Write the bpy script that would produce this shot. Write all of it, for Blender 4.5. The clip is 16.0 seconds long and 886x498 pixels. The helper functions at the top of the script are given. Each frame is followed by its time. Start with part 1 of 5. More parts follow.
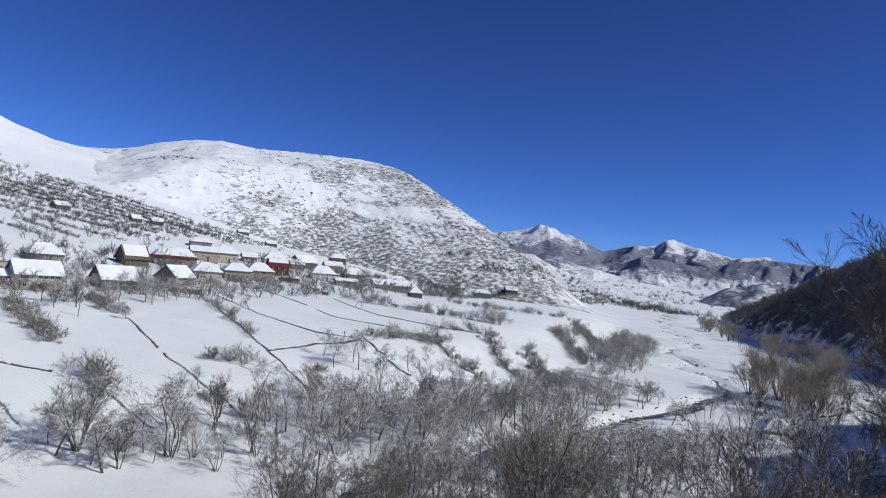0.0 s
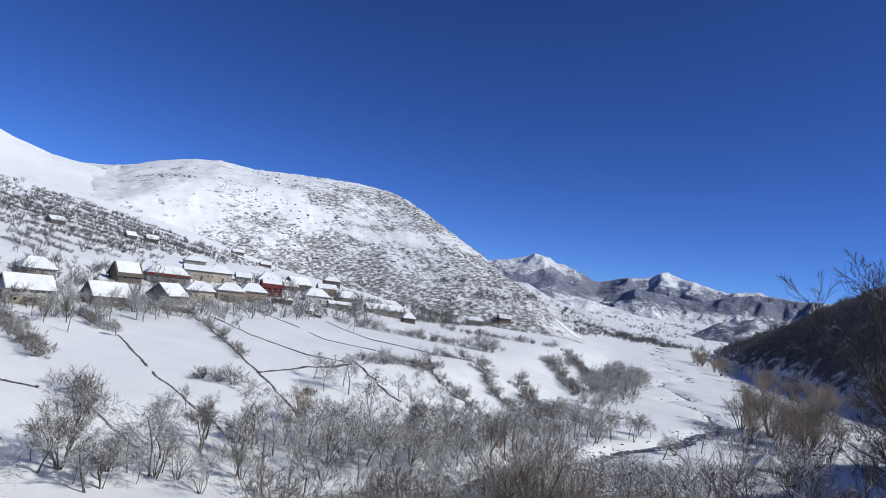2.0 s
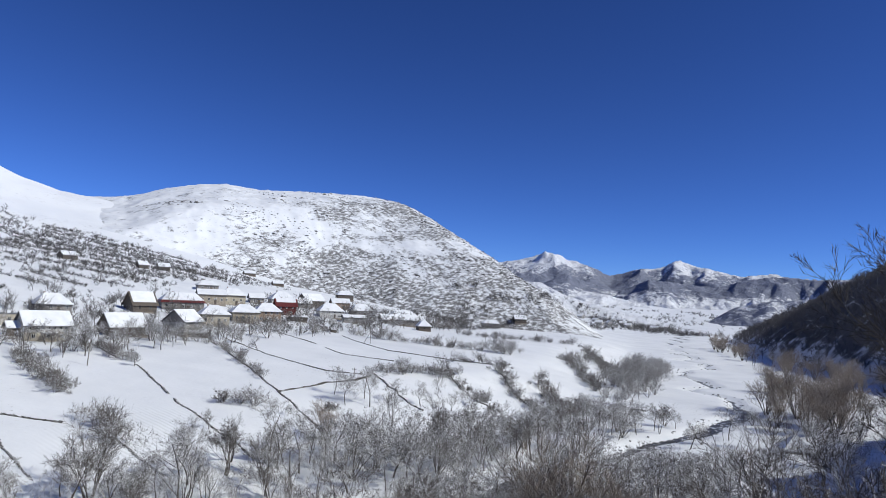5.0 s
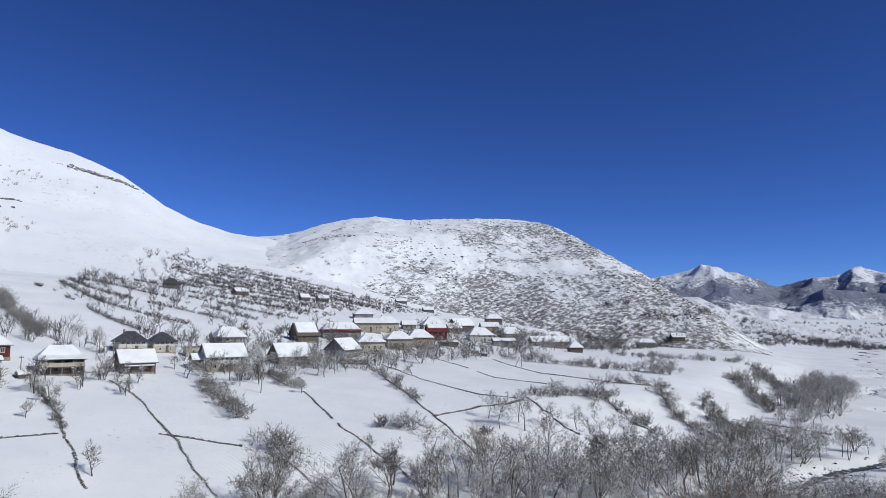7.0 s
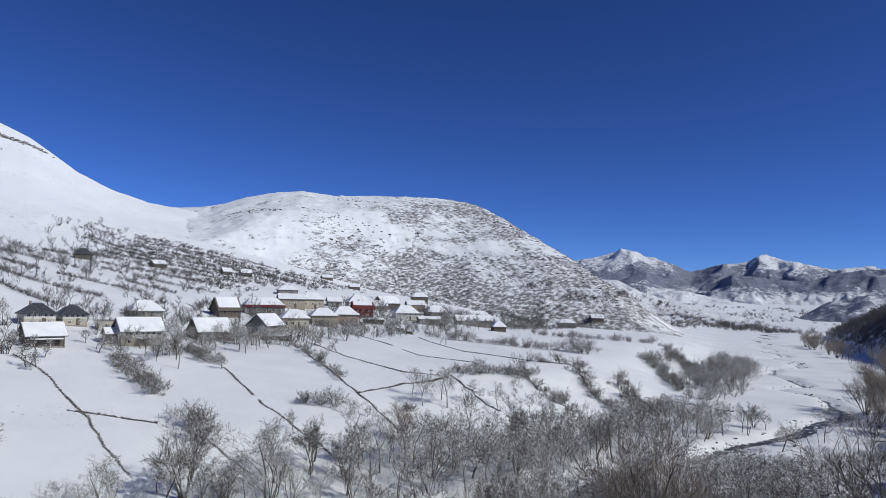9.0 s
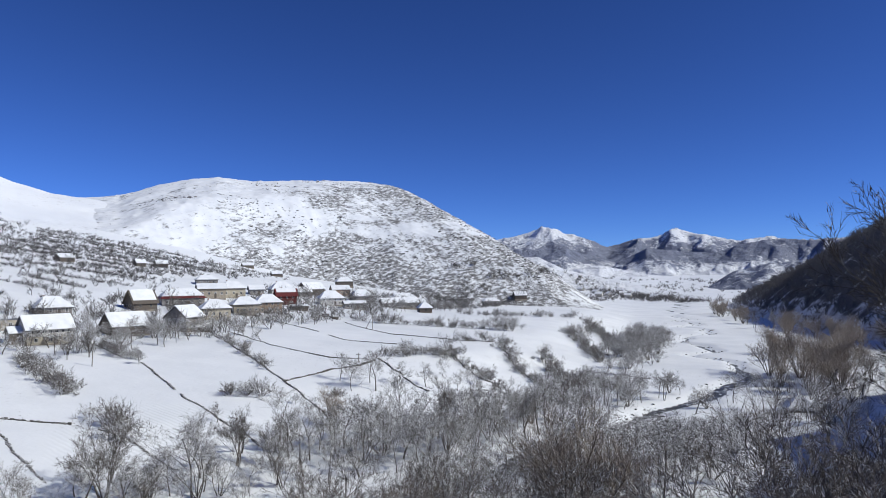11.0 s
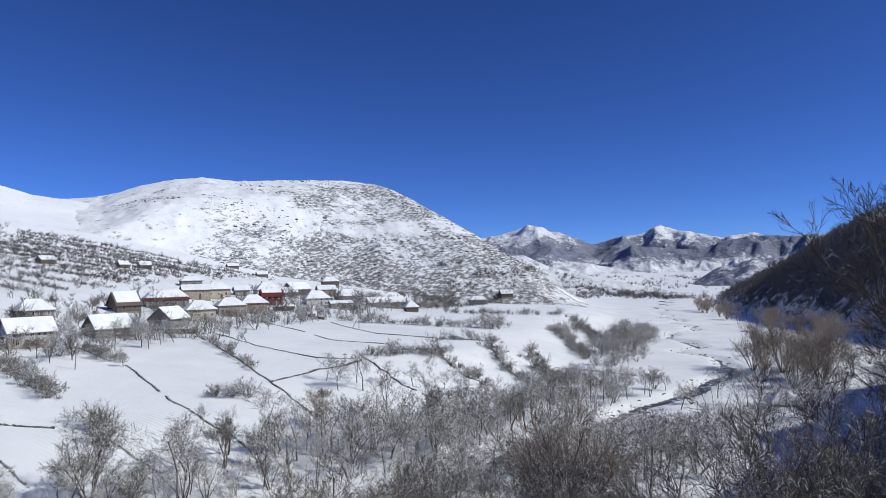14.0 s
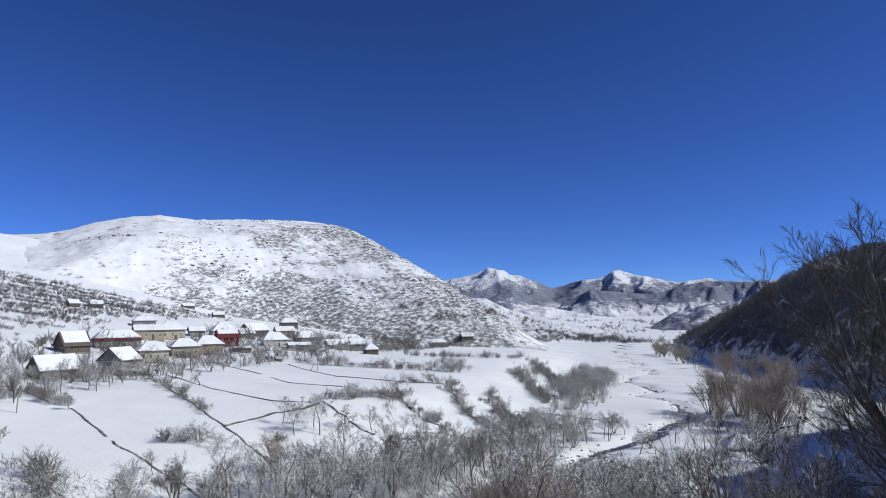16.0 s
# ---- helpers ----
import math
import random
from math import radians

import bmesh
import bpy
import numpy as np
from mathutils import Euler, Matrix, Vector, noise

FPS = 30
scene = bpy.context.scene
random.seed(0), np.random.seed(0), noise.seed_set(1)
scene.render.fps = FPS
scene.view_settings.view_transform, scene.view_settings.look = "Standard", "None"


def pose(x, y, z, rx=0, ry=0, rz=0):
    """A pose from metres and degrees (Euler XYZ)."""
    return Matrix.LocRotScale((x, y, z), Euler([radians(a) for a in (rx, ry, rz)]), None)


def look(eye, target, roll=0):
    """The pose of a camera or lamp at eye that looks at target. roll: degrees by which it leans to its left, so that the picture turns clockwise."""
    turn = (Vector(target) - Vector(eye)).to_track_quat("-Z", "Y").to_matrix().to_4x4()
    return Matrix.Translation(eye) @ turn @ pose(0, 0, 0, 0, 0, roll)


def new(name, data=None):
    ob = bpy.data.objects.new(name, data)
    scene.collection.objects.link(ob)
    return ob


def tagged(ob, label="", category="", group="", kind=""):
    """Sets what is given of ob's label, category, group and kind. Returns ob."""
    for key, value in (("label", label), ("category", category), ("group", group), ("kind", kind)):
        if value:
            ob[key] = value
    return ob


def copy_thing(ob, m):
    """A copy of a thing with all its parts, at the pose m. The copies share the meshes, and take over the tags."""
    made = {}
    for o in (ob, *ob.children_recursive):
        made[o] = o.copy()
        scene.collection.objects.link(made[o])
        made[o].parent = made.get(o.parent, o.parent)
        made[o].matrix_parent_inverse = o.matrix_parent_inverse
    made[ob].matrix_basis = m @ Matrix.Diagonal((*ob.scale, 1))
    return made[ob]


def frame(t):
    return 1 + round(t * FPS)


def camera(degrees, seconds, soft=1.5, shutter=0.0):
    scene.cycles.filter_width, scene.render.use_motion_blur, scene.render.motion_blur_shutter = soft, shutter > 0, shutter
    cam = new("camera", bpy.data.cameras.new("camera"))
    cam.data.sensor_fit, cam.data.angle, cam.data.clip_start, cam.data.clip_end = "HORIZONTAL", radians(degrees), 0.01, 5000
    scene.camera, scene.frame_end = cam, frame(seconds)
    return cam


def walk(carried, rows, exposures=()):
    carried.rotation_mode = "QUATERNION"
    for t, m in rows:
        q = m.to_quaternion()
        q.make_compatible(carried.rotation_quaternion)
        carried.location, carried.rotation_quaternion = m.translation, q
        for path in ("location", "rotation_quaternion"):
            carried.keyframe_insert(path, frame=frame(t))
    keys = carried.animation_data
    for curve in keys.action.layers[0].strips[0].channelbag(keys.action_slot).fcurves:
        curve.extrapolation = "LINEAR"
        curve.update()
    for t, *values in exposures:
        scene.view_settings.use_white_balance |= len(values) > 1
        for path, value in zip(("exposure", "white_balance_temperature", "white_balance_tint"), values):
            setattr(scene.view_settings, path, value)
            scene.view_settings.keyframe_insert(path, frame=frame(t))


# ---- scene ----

# a phone held at the roadside: it turns where it is
K = 1.3                 # one unit of the plan, in metres
EYE = 25.0 * K
cam = camera(66.31, 16.0, soft=0.85)
PATH = [
    (0.0, 91.48, -5.27, -0.30),
    (0.5, 92.07, -5.37, -2.31),
    (1.0, 91.38, -4.90, -4.27),
    (1.5, 93.81, -6.20, -3.53),
    (2.0, 93.74, -6.97, -0.81),
    (2.5, 93.25, -6.75, 0.33),
    (3.0, 93.79, -4.90, 0.52),
    (3.5, 93.91, -4.53, 0.40),
    (3.7, 93.90, -4.54, 0.22),
    (5.8, 94.26, -1.46, 0.93),
    (6.0, 94.20, -1.94, 1.99),
    (6.5, 94.06, -1.72, 7.95),
    (7.0, 95.71, -0.44, 12.78),
    (7.5, 95.23, -1.21, 18.51),
    (8.0, 95.97, -1.34, 23.62),
    (8.5, 94.39, 0.53, 16.47),
    (9.0, 93.98, -1.54, 6.57),
    (9.5, 94.65, -2.18, 2.19),
    (9.7, 94.41, -2.48, 1.66),
    (11.8, 92.10, 2.40, -0.35),
    (12.0, 92.19, 2.46, -0.34),
    (12.5, 91.26, 1.12, -2.16),
    (13.0, 89.71, -0.03, -3.75),
    (13.5, 90.94, 0.66, -2.34),
    (14.0, 92.41, 1.21, -0.90),
    (14.5, 91.76, 1.19, -0.95),
    (15.0, 92.44, 0.95, -4.14),
    (15.5, 93.29, 1.00, -5.18),
    (16.0, 95.91, 0.70, -4.20),
    ]
walk(cam, [(t, pose(0, 0, EYE, tilt, lean, turn)) for t, tilt, lean, turn in PATH], [(0, -0.38, 6120, 10), (2.5, -0.28, 6120, 10), (6, -0.29, 6120, 10), (7, -0.43, 6120, 10), (8.2, -0.56, 6120, 10), (9.0, -0.5, 6120, 10), (9.5, -0.39, 6120, 10), (12, -0.28, 6120, 10), (16, -0.27, 6120, 10)])

# ---- light: a clear winter day, sun over the right-hand hills ----
SUN_UP, SUN_AZ = 39.0, -107.0          # degrees above the horizon; degrees to the left of straight ahead
world = bpy.data.worlds.new("sky")
scene.world = world
world.use_nodes = True
wn, wl = world.node_tree.nodes, world.node_tree.links
wn.clear()
sky = wn.new("ShaderNodeTexSky")
sky.sky_type, sky.sun_disc = "NISHITA", False
sky.sun_elevation, sky.sun_rotation = radians(SUN_UP), radians(-SUN_AZ)
sky.altitude, sky.air_density, sky.dust_density, sky.ozone_density = 2500, 0.75, 0.0, 6.0
back = wn.new("ShaderNodeBackground")
back.inputs[1].default_value = 0.079
out = wn.new("ShaderNodeOutputWorld")
deep = wn.new("ShaderNodeGamma")
deep.inputs[1].default_value = 1.2
wl.new(sky.outputs[0], deep.inputs[0])
tint = wn.new("ShaderNodeMix")
tint.data_type, tint.blend_type = "RGBA", "MULTIPLY"
tint.inputs[0].default_value, tint.inputs[7].default_value = 1.0, (0.71, 0.83, 1.17, 1)
wl.new(deep.outputs[0], tint.inputs[6])
wl.new(tint.outputs[2], back.inputs[0])
wl.new(back.outputs[0], out.inputs[0])

sun_data = bpy.data.lights.new("sun", "SUN")
sun_data.energy, sun_data.angle, sun_data.color = 4.4, radians(0.53), (1.0, 0.97, 0.86)
sun = new("sun", sun_data)
sun.matrix_world = look((0, 0, 300), (math.sin(radians(SUN_AZ)) * 100, -math.cos(radians(SUN_AZ)) * 100, 300 - math.tan(radians(SUN_UP)) * 100))

# ---- materials ----


class Nodes:
    """A small builder for node materials."""

    def __init__(self, name):
        self.mat = bpy.data.materials.new(name)
        self.mat.use_nodes = True
        self.n, self.l = self.mat.node_tree.nodes, self.mat.node_tree.links
        self.bsdf = self.n["Principled BSDF"]
        self.geo = self.n.new("ShaderNodeNewGeometry")
        self.coord = self.n.new("ShaderNodeTexCoord")

    def link(self, a, b):
        self.l.new(a, b)
        return a

    def noise(self, size, detail=4.0, rough=0.55, vec=None, stretch=None):
        """Noise whose lumps are about `size` metres."""
        vec = vec or self.geo.outputs["Position"]
        if stretch:
            m = self.n.new("ShaderNodeMapping")
            m.vector_type = "TEXTURE"
            m.inputs["Rotation"].default_value = [radians(a) for a in stretch[1]]
            m.inputs["Scale"].default_value = [1 / a for a in stretch[0]]
            vec = self.link(vec, m.inputs[0]) and m.outputs[0]
        t = self.n.new("ShaderNodeTexNoise")
        t.inputs["Scale"].default_value = 1.0 / size
        t.inputs["Detail"].default_value, t.inputs["Roughness"].default_value = detail, rough
        self.link(vec, t.inputs["Vector"])
        return t.outputs["Fac"]

    def step(self, v, lo, hi, a=0.0, b=1.0):
        r = self.n.new("ShaderNodeMapRange")
        r.inputs["From Min"].default_value, r.inputs["From Max"].default_value = lo, hi
        r.inputs["To Min"].default_value, r.inputs["To Max"].default_value = a, b
        self.link(v, r.inputs["Value"])
        return r.outputs[0]

    def math(self, op, a, b=0.0):
        m = self.n.new("ShaderNodeMath")
        m.operation = op
        for k, v in enumerate((a, b)):
            if isinstance(v, (int, float)):
                m.inputs[k].default_value = v
            else:
                self.link(v, m.inputs[k])
        return m.outputs[0]

    def mix(self, f, a, b):
        m = self.n.new("ShaderNodeMix")
        m.data_type = "RGBA"
        for k, v in ((0, f), (6, a), (7, b)):
            if isinstance(v, (int, float)):
                m.inputs[k].default_value = v
            elif isinstance(v, tuple):
                m.inputs[k].default_value = (*v, 1)
            else:
                self.link(v, m.inputs[k])
        return m.outputs[2]

    def up(self):
        x = self.n.new("ShaderNodeSeparateXYZ")
        self.link(self.geo.outputs["Normal"], x.inputs[0])
        return x.outputs[2]

    def xyz(self):
        x = self.n.new("ShaderNodeSeparateXYZ")
        self.link(self.geo.outputs["Position"], x.inputs[0])
        return x.outputs

    def rand(self):
        return self.n.new("ShaderNodeObjectInfo").outputs["Random"]

    def bump(self, h, strength=0.4, dist=0.1):
        b = self.n.new("ShaderNodeBump")
        b.inputs["Strength"].default_value, b.inputs["Distance"].default_value = strength, dist
        self.link(h, b.inputs["Height"])
        self.link(b.outputs[0], self.bsdf.inputs["Normal"])

    def done(self, colour, rough=0.8, metal=0.0, spec=0.3):
        if isinstance(colour, tuple):
            self.bsdf.inputs["Base Color"].default_value = (*colour, 1)
        else:
            self.link(colour, self.bsdf.inputs["Base Color"])
        if isinstance(rough, (int, float)):
            self.bsdf.inputs["Roughness"].default_value = rough
        else:
            self.link(rough, self.bsdf.inputs["Roughness"])
        self.bsdf.inputs["Metallic"].default_value = metal
        self.bsdf.inputs["Specular IOR Level"].default_value = spec
        return self.mat


SNOW = (0.865, 0.875, 0.88)
SNOW_OLD = (0.75, 0.765, 0.78)
ROCK = (0.20, 0.185, 0.17)
GRASS = (0.27, 0.22, 0.15)


def ground_material():
    m = Nodes("snow_on_meadow")
    broad, fine = m.noise(22, 5), m.noise(1.3, 5, 0.65)
    snow = m.mix(m.step(broad, 0.35, 0.7), SNOW, SNOW_OLD)
    # straw and soil that show through where the snow is thin
    tuft = m.math("MULTIPLY", m.step(m.noise(0.9, 6, 0.7), 0.60, 0.68), m.step(m.noise(30, 4), 0.52, 0.66))
    steep = m.math("MULTIPLY", m.step(m.up(), 0.93, 0.80), m.step(m.noise(2.2, 6, 0.7), 0.50, 0.60))
    bare = m.math("MAXIMUM", m.math("MULTIPLY", tuft, 0.75), m.math("MULTIPLY", steep, 0.85))
    # furrows of the ploughed field
    p = m.xyz()
    wave = m.n.new("ShaderNodeTexWave")
    wave.inputs["Scale"].default_value, wave.inputs["Distortion"].default_value = 0.34, 2.0
    mp = m.n.new("ShaderNodeMapping")
    mp.inputs["Rotation"].default_value = (0, 0, radians(-62))
    m.link(m.geo.outputs["Position"], mp.inputs[0])
    m.link(mp.outputs[0], wave.inputs["Vector"])
    patch = m.n.new("ShaderNodeVectorMath")
    patch.operation = "DISTANCE"
    m.link(m.geo.outputs["Position"], patch.inputs[0])
    patch.inputs[1].default_value = (-48, 118, 8)
    field = m.step(patch.outputs["Value"], 20, 11)
    h = m.math("ADD", m.math("MULTIPLY", fine, 0.5), m.math("MULTIPLY", m.math("MULTIPLY", wave.outputs["Fac"], field), 0.5))
    m.bump(m.math("ADD", h, m.math("MULTIPLY", m.noise(6, 3), 1.2)), 0.55, 0.22)
    return m.done(m.mix(bare, snow, m.mix(fine, GRASS, (0.16, 0.13, 0.10))), 0.75, spec=0.25)


def crag_material():
    """Dark strata and scree breaking through the snow; the beds dip one way in front, the other on the steep flank."""
    m = Nodes("crags_and_snow")
    big, speck = m.noise(95, 5, 0.62), m.noise(3.2, 4, 0.65)
    beds = m.noise(3.4, 4, 0.6, stretch=((0.18, 0.4, 1.0), (0, -32, 0)))
    flank = m.noise(3.4, 4, 0.6, stretch=((0.16, 0.4, 1.0), (0, 40, 0)))
    fine = m.noise(1.5, 4, 0.7)
    p = m.xyz()
    right = m.step(m.math("ADD", p[0], m.math("MULTIPLY", big, 120.0)), -90, 40)
    streak = m.math("ADD", m.math("MULTIPLY", beds, m.math("SUBTRACT", 1.0, right)), m.math("MULTIPLY", flank, right))
    mask = m.math("ADD", m.math("MULTIPLY", big, 2.4), m.math("ADD", m.math("ADD", m.math("MULTIPLY", m.noise(28, 3, 0.6), 1.3), m.math("MULTIPLY", speck, 0.9)), m.math("MULTIPLY", streak, 1.9)))
    mask = m.math("ADD", mask, m.math("ADD", m.step(m.up(), 0.95, 0.62, -0.10, 0.35), m.math("MULTIPLY", fine, 0.8)))
    mask = m.math("ADD", mask, m.math("ADD", m.step(p[2], 60, 210, 0.04, -0.14), m.math("MULTIPLY", right, 0.42)))
    bare = m.math("MULTIPLY", m.step(mask, 3.74, 4.06), m.step(m.noise(2.6, 3, 0.7, stretch=((0.5, 0.6, 1.0), (0, -25, 0))), 0.38, 0.54))
    rock = m.mix(m.step(speck, 0.35, 0.65), (0.07, 0.068, 0.067), (0.16, 0.15, 0.14))
    snow = m.mix(m.step(m.noise(18, 4), 0.35, 0.7), SNOW, SNOW_OLD)
    m.bump(m.math("ADD", speck, streak), 0.3, 0.5)
    return m.done(m.mix(m.math("MULTIPLY", bare, 0.9), snow, m.mix(m.step(fine, 0.5, 0.62), rock, (0.10, 0.095, 0.088))), 0.85, spec=0.2)


def slope_material():
    m = Nodes("mountain_snow")
    big, mid, fine = m.noise(120, 5), m.noise(12, 6, 0.65), m.noise(2.5, 6, 0.7)
    snow = m.mix(m.step(big, 0.35, 0.7), SNOW, (0.78, 0.80, 0.83))
    tuft = m.math("MULTIPLY", m.step(m.noise(3.0, 7, 0.75, stretch=((1, 0.4, 1), (0, 0, 25))), 0.56, 0.68), m.step(m.noise(70, 4), 0.46, 0.60))
    steep = m.math("MULTIPLY", m.step(m.up(), 0.80, 0.66), m.step(mid, 0.42, 0.56))
    m.bump(m.math("ADD", mid, m.math("MULTIPLY", fine, 0.4)), 0.5, 1.0)
    return m.done(m.mix(m.math("MAXIMUM", m.math("MULTIPLY", tuft, 0.6), m.math("MULTIPLY", steep, 0.85)), snow, m.mix(fine, GRASS, ROCK)), 0.8, spec=0.2)


def wood_floor_material():
    m = Nodes("forest_floor")
    mid, fine = m.noise(12, 6, 0.65), m.noise(2.0, 6, 0.7)
    litter = m.mix(fine, (0.075, 0.072, 0.075), (0.15, 0.142, 0.142))
    m.bump(m.math("ADD", mid, fine), 0.7, 1.2)
    p = m.xyz()
    cover = m.math("ADD", mid, m.step(p[2], 22, 6, 0.0, 0.25))
    return m.done(m.mix(m.math("MULTIPLY", m.step(cover, 0.58, 0.72), 0.85), litter, SNOW_OLD), 0.9, spec=0.1)


def far_material():
    """Scrubby mountain sides with distance haze painted into their colour: snow lies on the tops, on the lower meadows
    and in streaks down the gullies.
    """
    m = Nodes("distant_mountain")
    big, mid, fine = m.noise(300, 5, 0.6), m.noise(60, 6, 0.65), m.noise(14, 5, 0.7)
    p = m.xyz()
    mask = m.math("ADD", m.math("MULTIPLY", big, 2.0), m.math("ADD", m.math("MULTIPLY", mid, 1.6), m.math("MULTIPLY", fine, 2.1)))
    mask = m.math("ADD", mask, m.step(m.up(), 0.97, 0.70, -0.10, 0.20))
    mask = m.math("ADD", mask, m.math("ADD", m.step(p[2], 165, 320, 0.0, -0.85), m.step(p[2], 45, 110, -0.75, 0.0)))
    # nearer spur: shade on its left end painted in as extra bare scrub
    mask = m.math("ADD", mask, m.math("MULTIPLY", m.step(p[1], 2000, 1800), m.math("MULTIPLY", m.step(p[0], 450, 490), m.step(p[0], 480, 680, 0.8, 0.3))))
    bare = m.step(mask, 2.30, 2.60)
    # blue-grey instead of brown: the haze of distance is in the scrub's colour
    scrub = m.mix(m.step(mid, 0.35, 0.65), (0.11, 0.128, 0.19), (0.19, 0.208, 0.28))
    m.bump(m.math("ADD", mid, m.math("MULTIPLY", fine, 0.5)), 0.8, 30.0)
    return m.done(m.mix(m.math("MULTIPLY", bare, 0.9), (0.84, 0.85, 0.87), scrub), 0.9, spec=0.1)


MAT_GROUND, MAT_CRAG, MAT_SLOPE = ground_material(), crag_material(), slope_material()
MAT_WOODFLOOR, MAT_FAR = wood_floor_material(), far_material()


def bark_material(name, dark, light, snow_amount):
    """Bark and twigs, with snow lying on what faces up."""
    m = Nodes(name)
    fine = m.noise(0.12, 3, 0.6)
    bark = m.mix(m.rand(), dark, light)
    bark = m.mix(m.step(fine, 0.3, 0.7), bark, m.mix(0.45, bark, light))
    lying = m.math("MULTIPLY", m.step(m.up(), -0.15, 0.35), m.step(m.noise(0.5, 3, 0.6), 0.66 - 0.34 * snow_amount, 0.74 - 0.34 * snow_amount))
    return m.done(m.mix(m.math("MULTIPLY", lying, min(1.0, snow_amount * 1.6)), bark, SNOW), 0.85, spec=0.2)


def stone_material(name, a, b, snow_amount=0.9):
    m = Nodes(name)
    col = m.mix(m.step(m.noise(0.6, 5), 0.35, 0.65), a, b)
    lying = m.math("MULTIPLY", m.step(m.up(), 0.45, 0.8), m.step(m.noise(0.8, 4), 0.36, 0.48))
    m.bump(m.noise(0.25, 5), 0.6, 0.08)
    return m.done(m.mix(m.math("MULTIPLY", lying, snow_amount), col, SNOW), 0.9, spec=0.2)


def wall_material(name, a, b, rough=0.85, grain=1.4):
    """Plaster, masonry or boards with stains and worn places."""
    m = Nodes(name)
    big, fine = m.noise(grain, 5, 0.6), m.noise(0.18, 4, 0.6)
    col = m.mix(m.step(big, 0.38, 0.66), a, b)
    col = m.mix(m.math("MULTIPLY", m.step(fine, 0.55, 0.75), 0.35), col, tuple(0.5 * v for v in a))
    m.bump(fine, 0.4, 0.03)
    return m.done(col, rough, spec=0.25)


def tin_material(name, a, b):
    m = Nodes(name)
    col = m.mix(m.step(m.noise(0.9, 5, 0.65), 0.42, 0.68), a, b)
    return m.done(col, m.step(m.noise(0.5, 4), 0.3, 0.7, 0.35, 0.65), metal=0.25, spec=0.4)


def plank_material(name, a, b):
    m = Nodes(name)
    grain = m.noise(0.12, 5, 0.6, vec=m.coord.outputs["Object"], stretch=((6, 6, 0.5), (0, 0, 0)))
    col = m.mix(m.step(grain, 0.3, 0.7), a, b)
    m.bump(grain, 0.4, 0.02)
    return m.done(col, 0.8, spec=0.2)


def roof_snow_material():
    m = Nodes("roof_snow")
    m.bump(m.math("ADD", m.noise(1.5, 4), m.math("MULTIPLY", m.noise(0.3, 3), 0.3)), 0.4, 0.15)
    return m.done(m.mix(m.step(m.noise(3, 4), 0.4, 0.7), SNOW, SNOW_OLD), 0.7, spec=0.25)


def glass_material():
    m = Nodes("window_glass")
    return m.done(m.mix(m.rand(), (0.015, 0.017, 0.02), (0.05, 0.055, 0.065)), 0.08, spec=0.6)


def water_material():
    m = Nodes("stream_water")
    m.bump(m.noise(0.5, 4, 0.6), 0.25, 0.06)
    ice = m.math("MULTIPLY", m.step(m.noise(2.6, 6, 0.7), 0.55, 0.60), 0.9)
    return m.done(m.mix(ice, (0.045, 0.045, 0.042), (0.70, 0.72, 0.74)), 0.42, spec=0.12)


MAT_FROST = bark_material("frosted_bark", (0.105, 0.095, 0.086), (0.20, 0.18, 0.162), 0.68)
MAT_BROWN = bark_material("brown_bark", (0.23, 0.19, 0.155), (0.34, 0.29, 0.245), 0.36)
MAT_GREY = bark_material("grey_bark", (0.09, 0.08, 0.073), (0.175, 0.156, 0.142), 0.48)
MAT_DARK = bark_material("dark_bark", (0.095, 0.08, 0.07), (0.18, 0.155, 0.135), 0.32)
MAT_WOOD = bark_material("wood_bark", (0.085, 0.083, 0.088), (0.165, 0.158, 0.16), 0.16)
MAT_ORCHARD = bark_material("orchard_bark", (0.066, 0.062, 0.06), (0.14, 0.13, 0.122), 0.36)
MAT_TRUNK = bark_material("trunk_bark", (0.055, 0.047, 0.04), (0.11, 0.095, 0.08), 0.3)
MAT_STONE = stone_material("field_stone", (0.06, 0.055, 0.05), (0.14, 0.125, 0.11), 0.5)
MAT_CRAGSTONE = stone_material("crag_stone", (0.065, 0.063, 0.062), (0.16, 0.15, 0.14), 0.85)
MAT_ROOFSNOW, MAT_GLASS, MAT_WATER = roof_snow_material(), glass_material(), water_material()
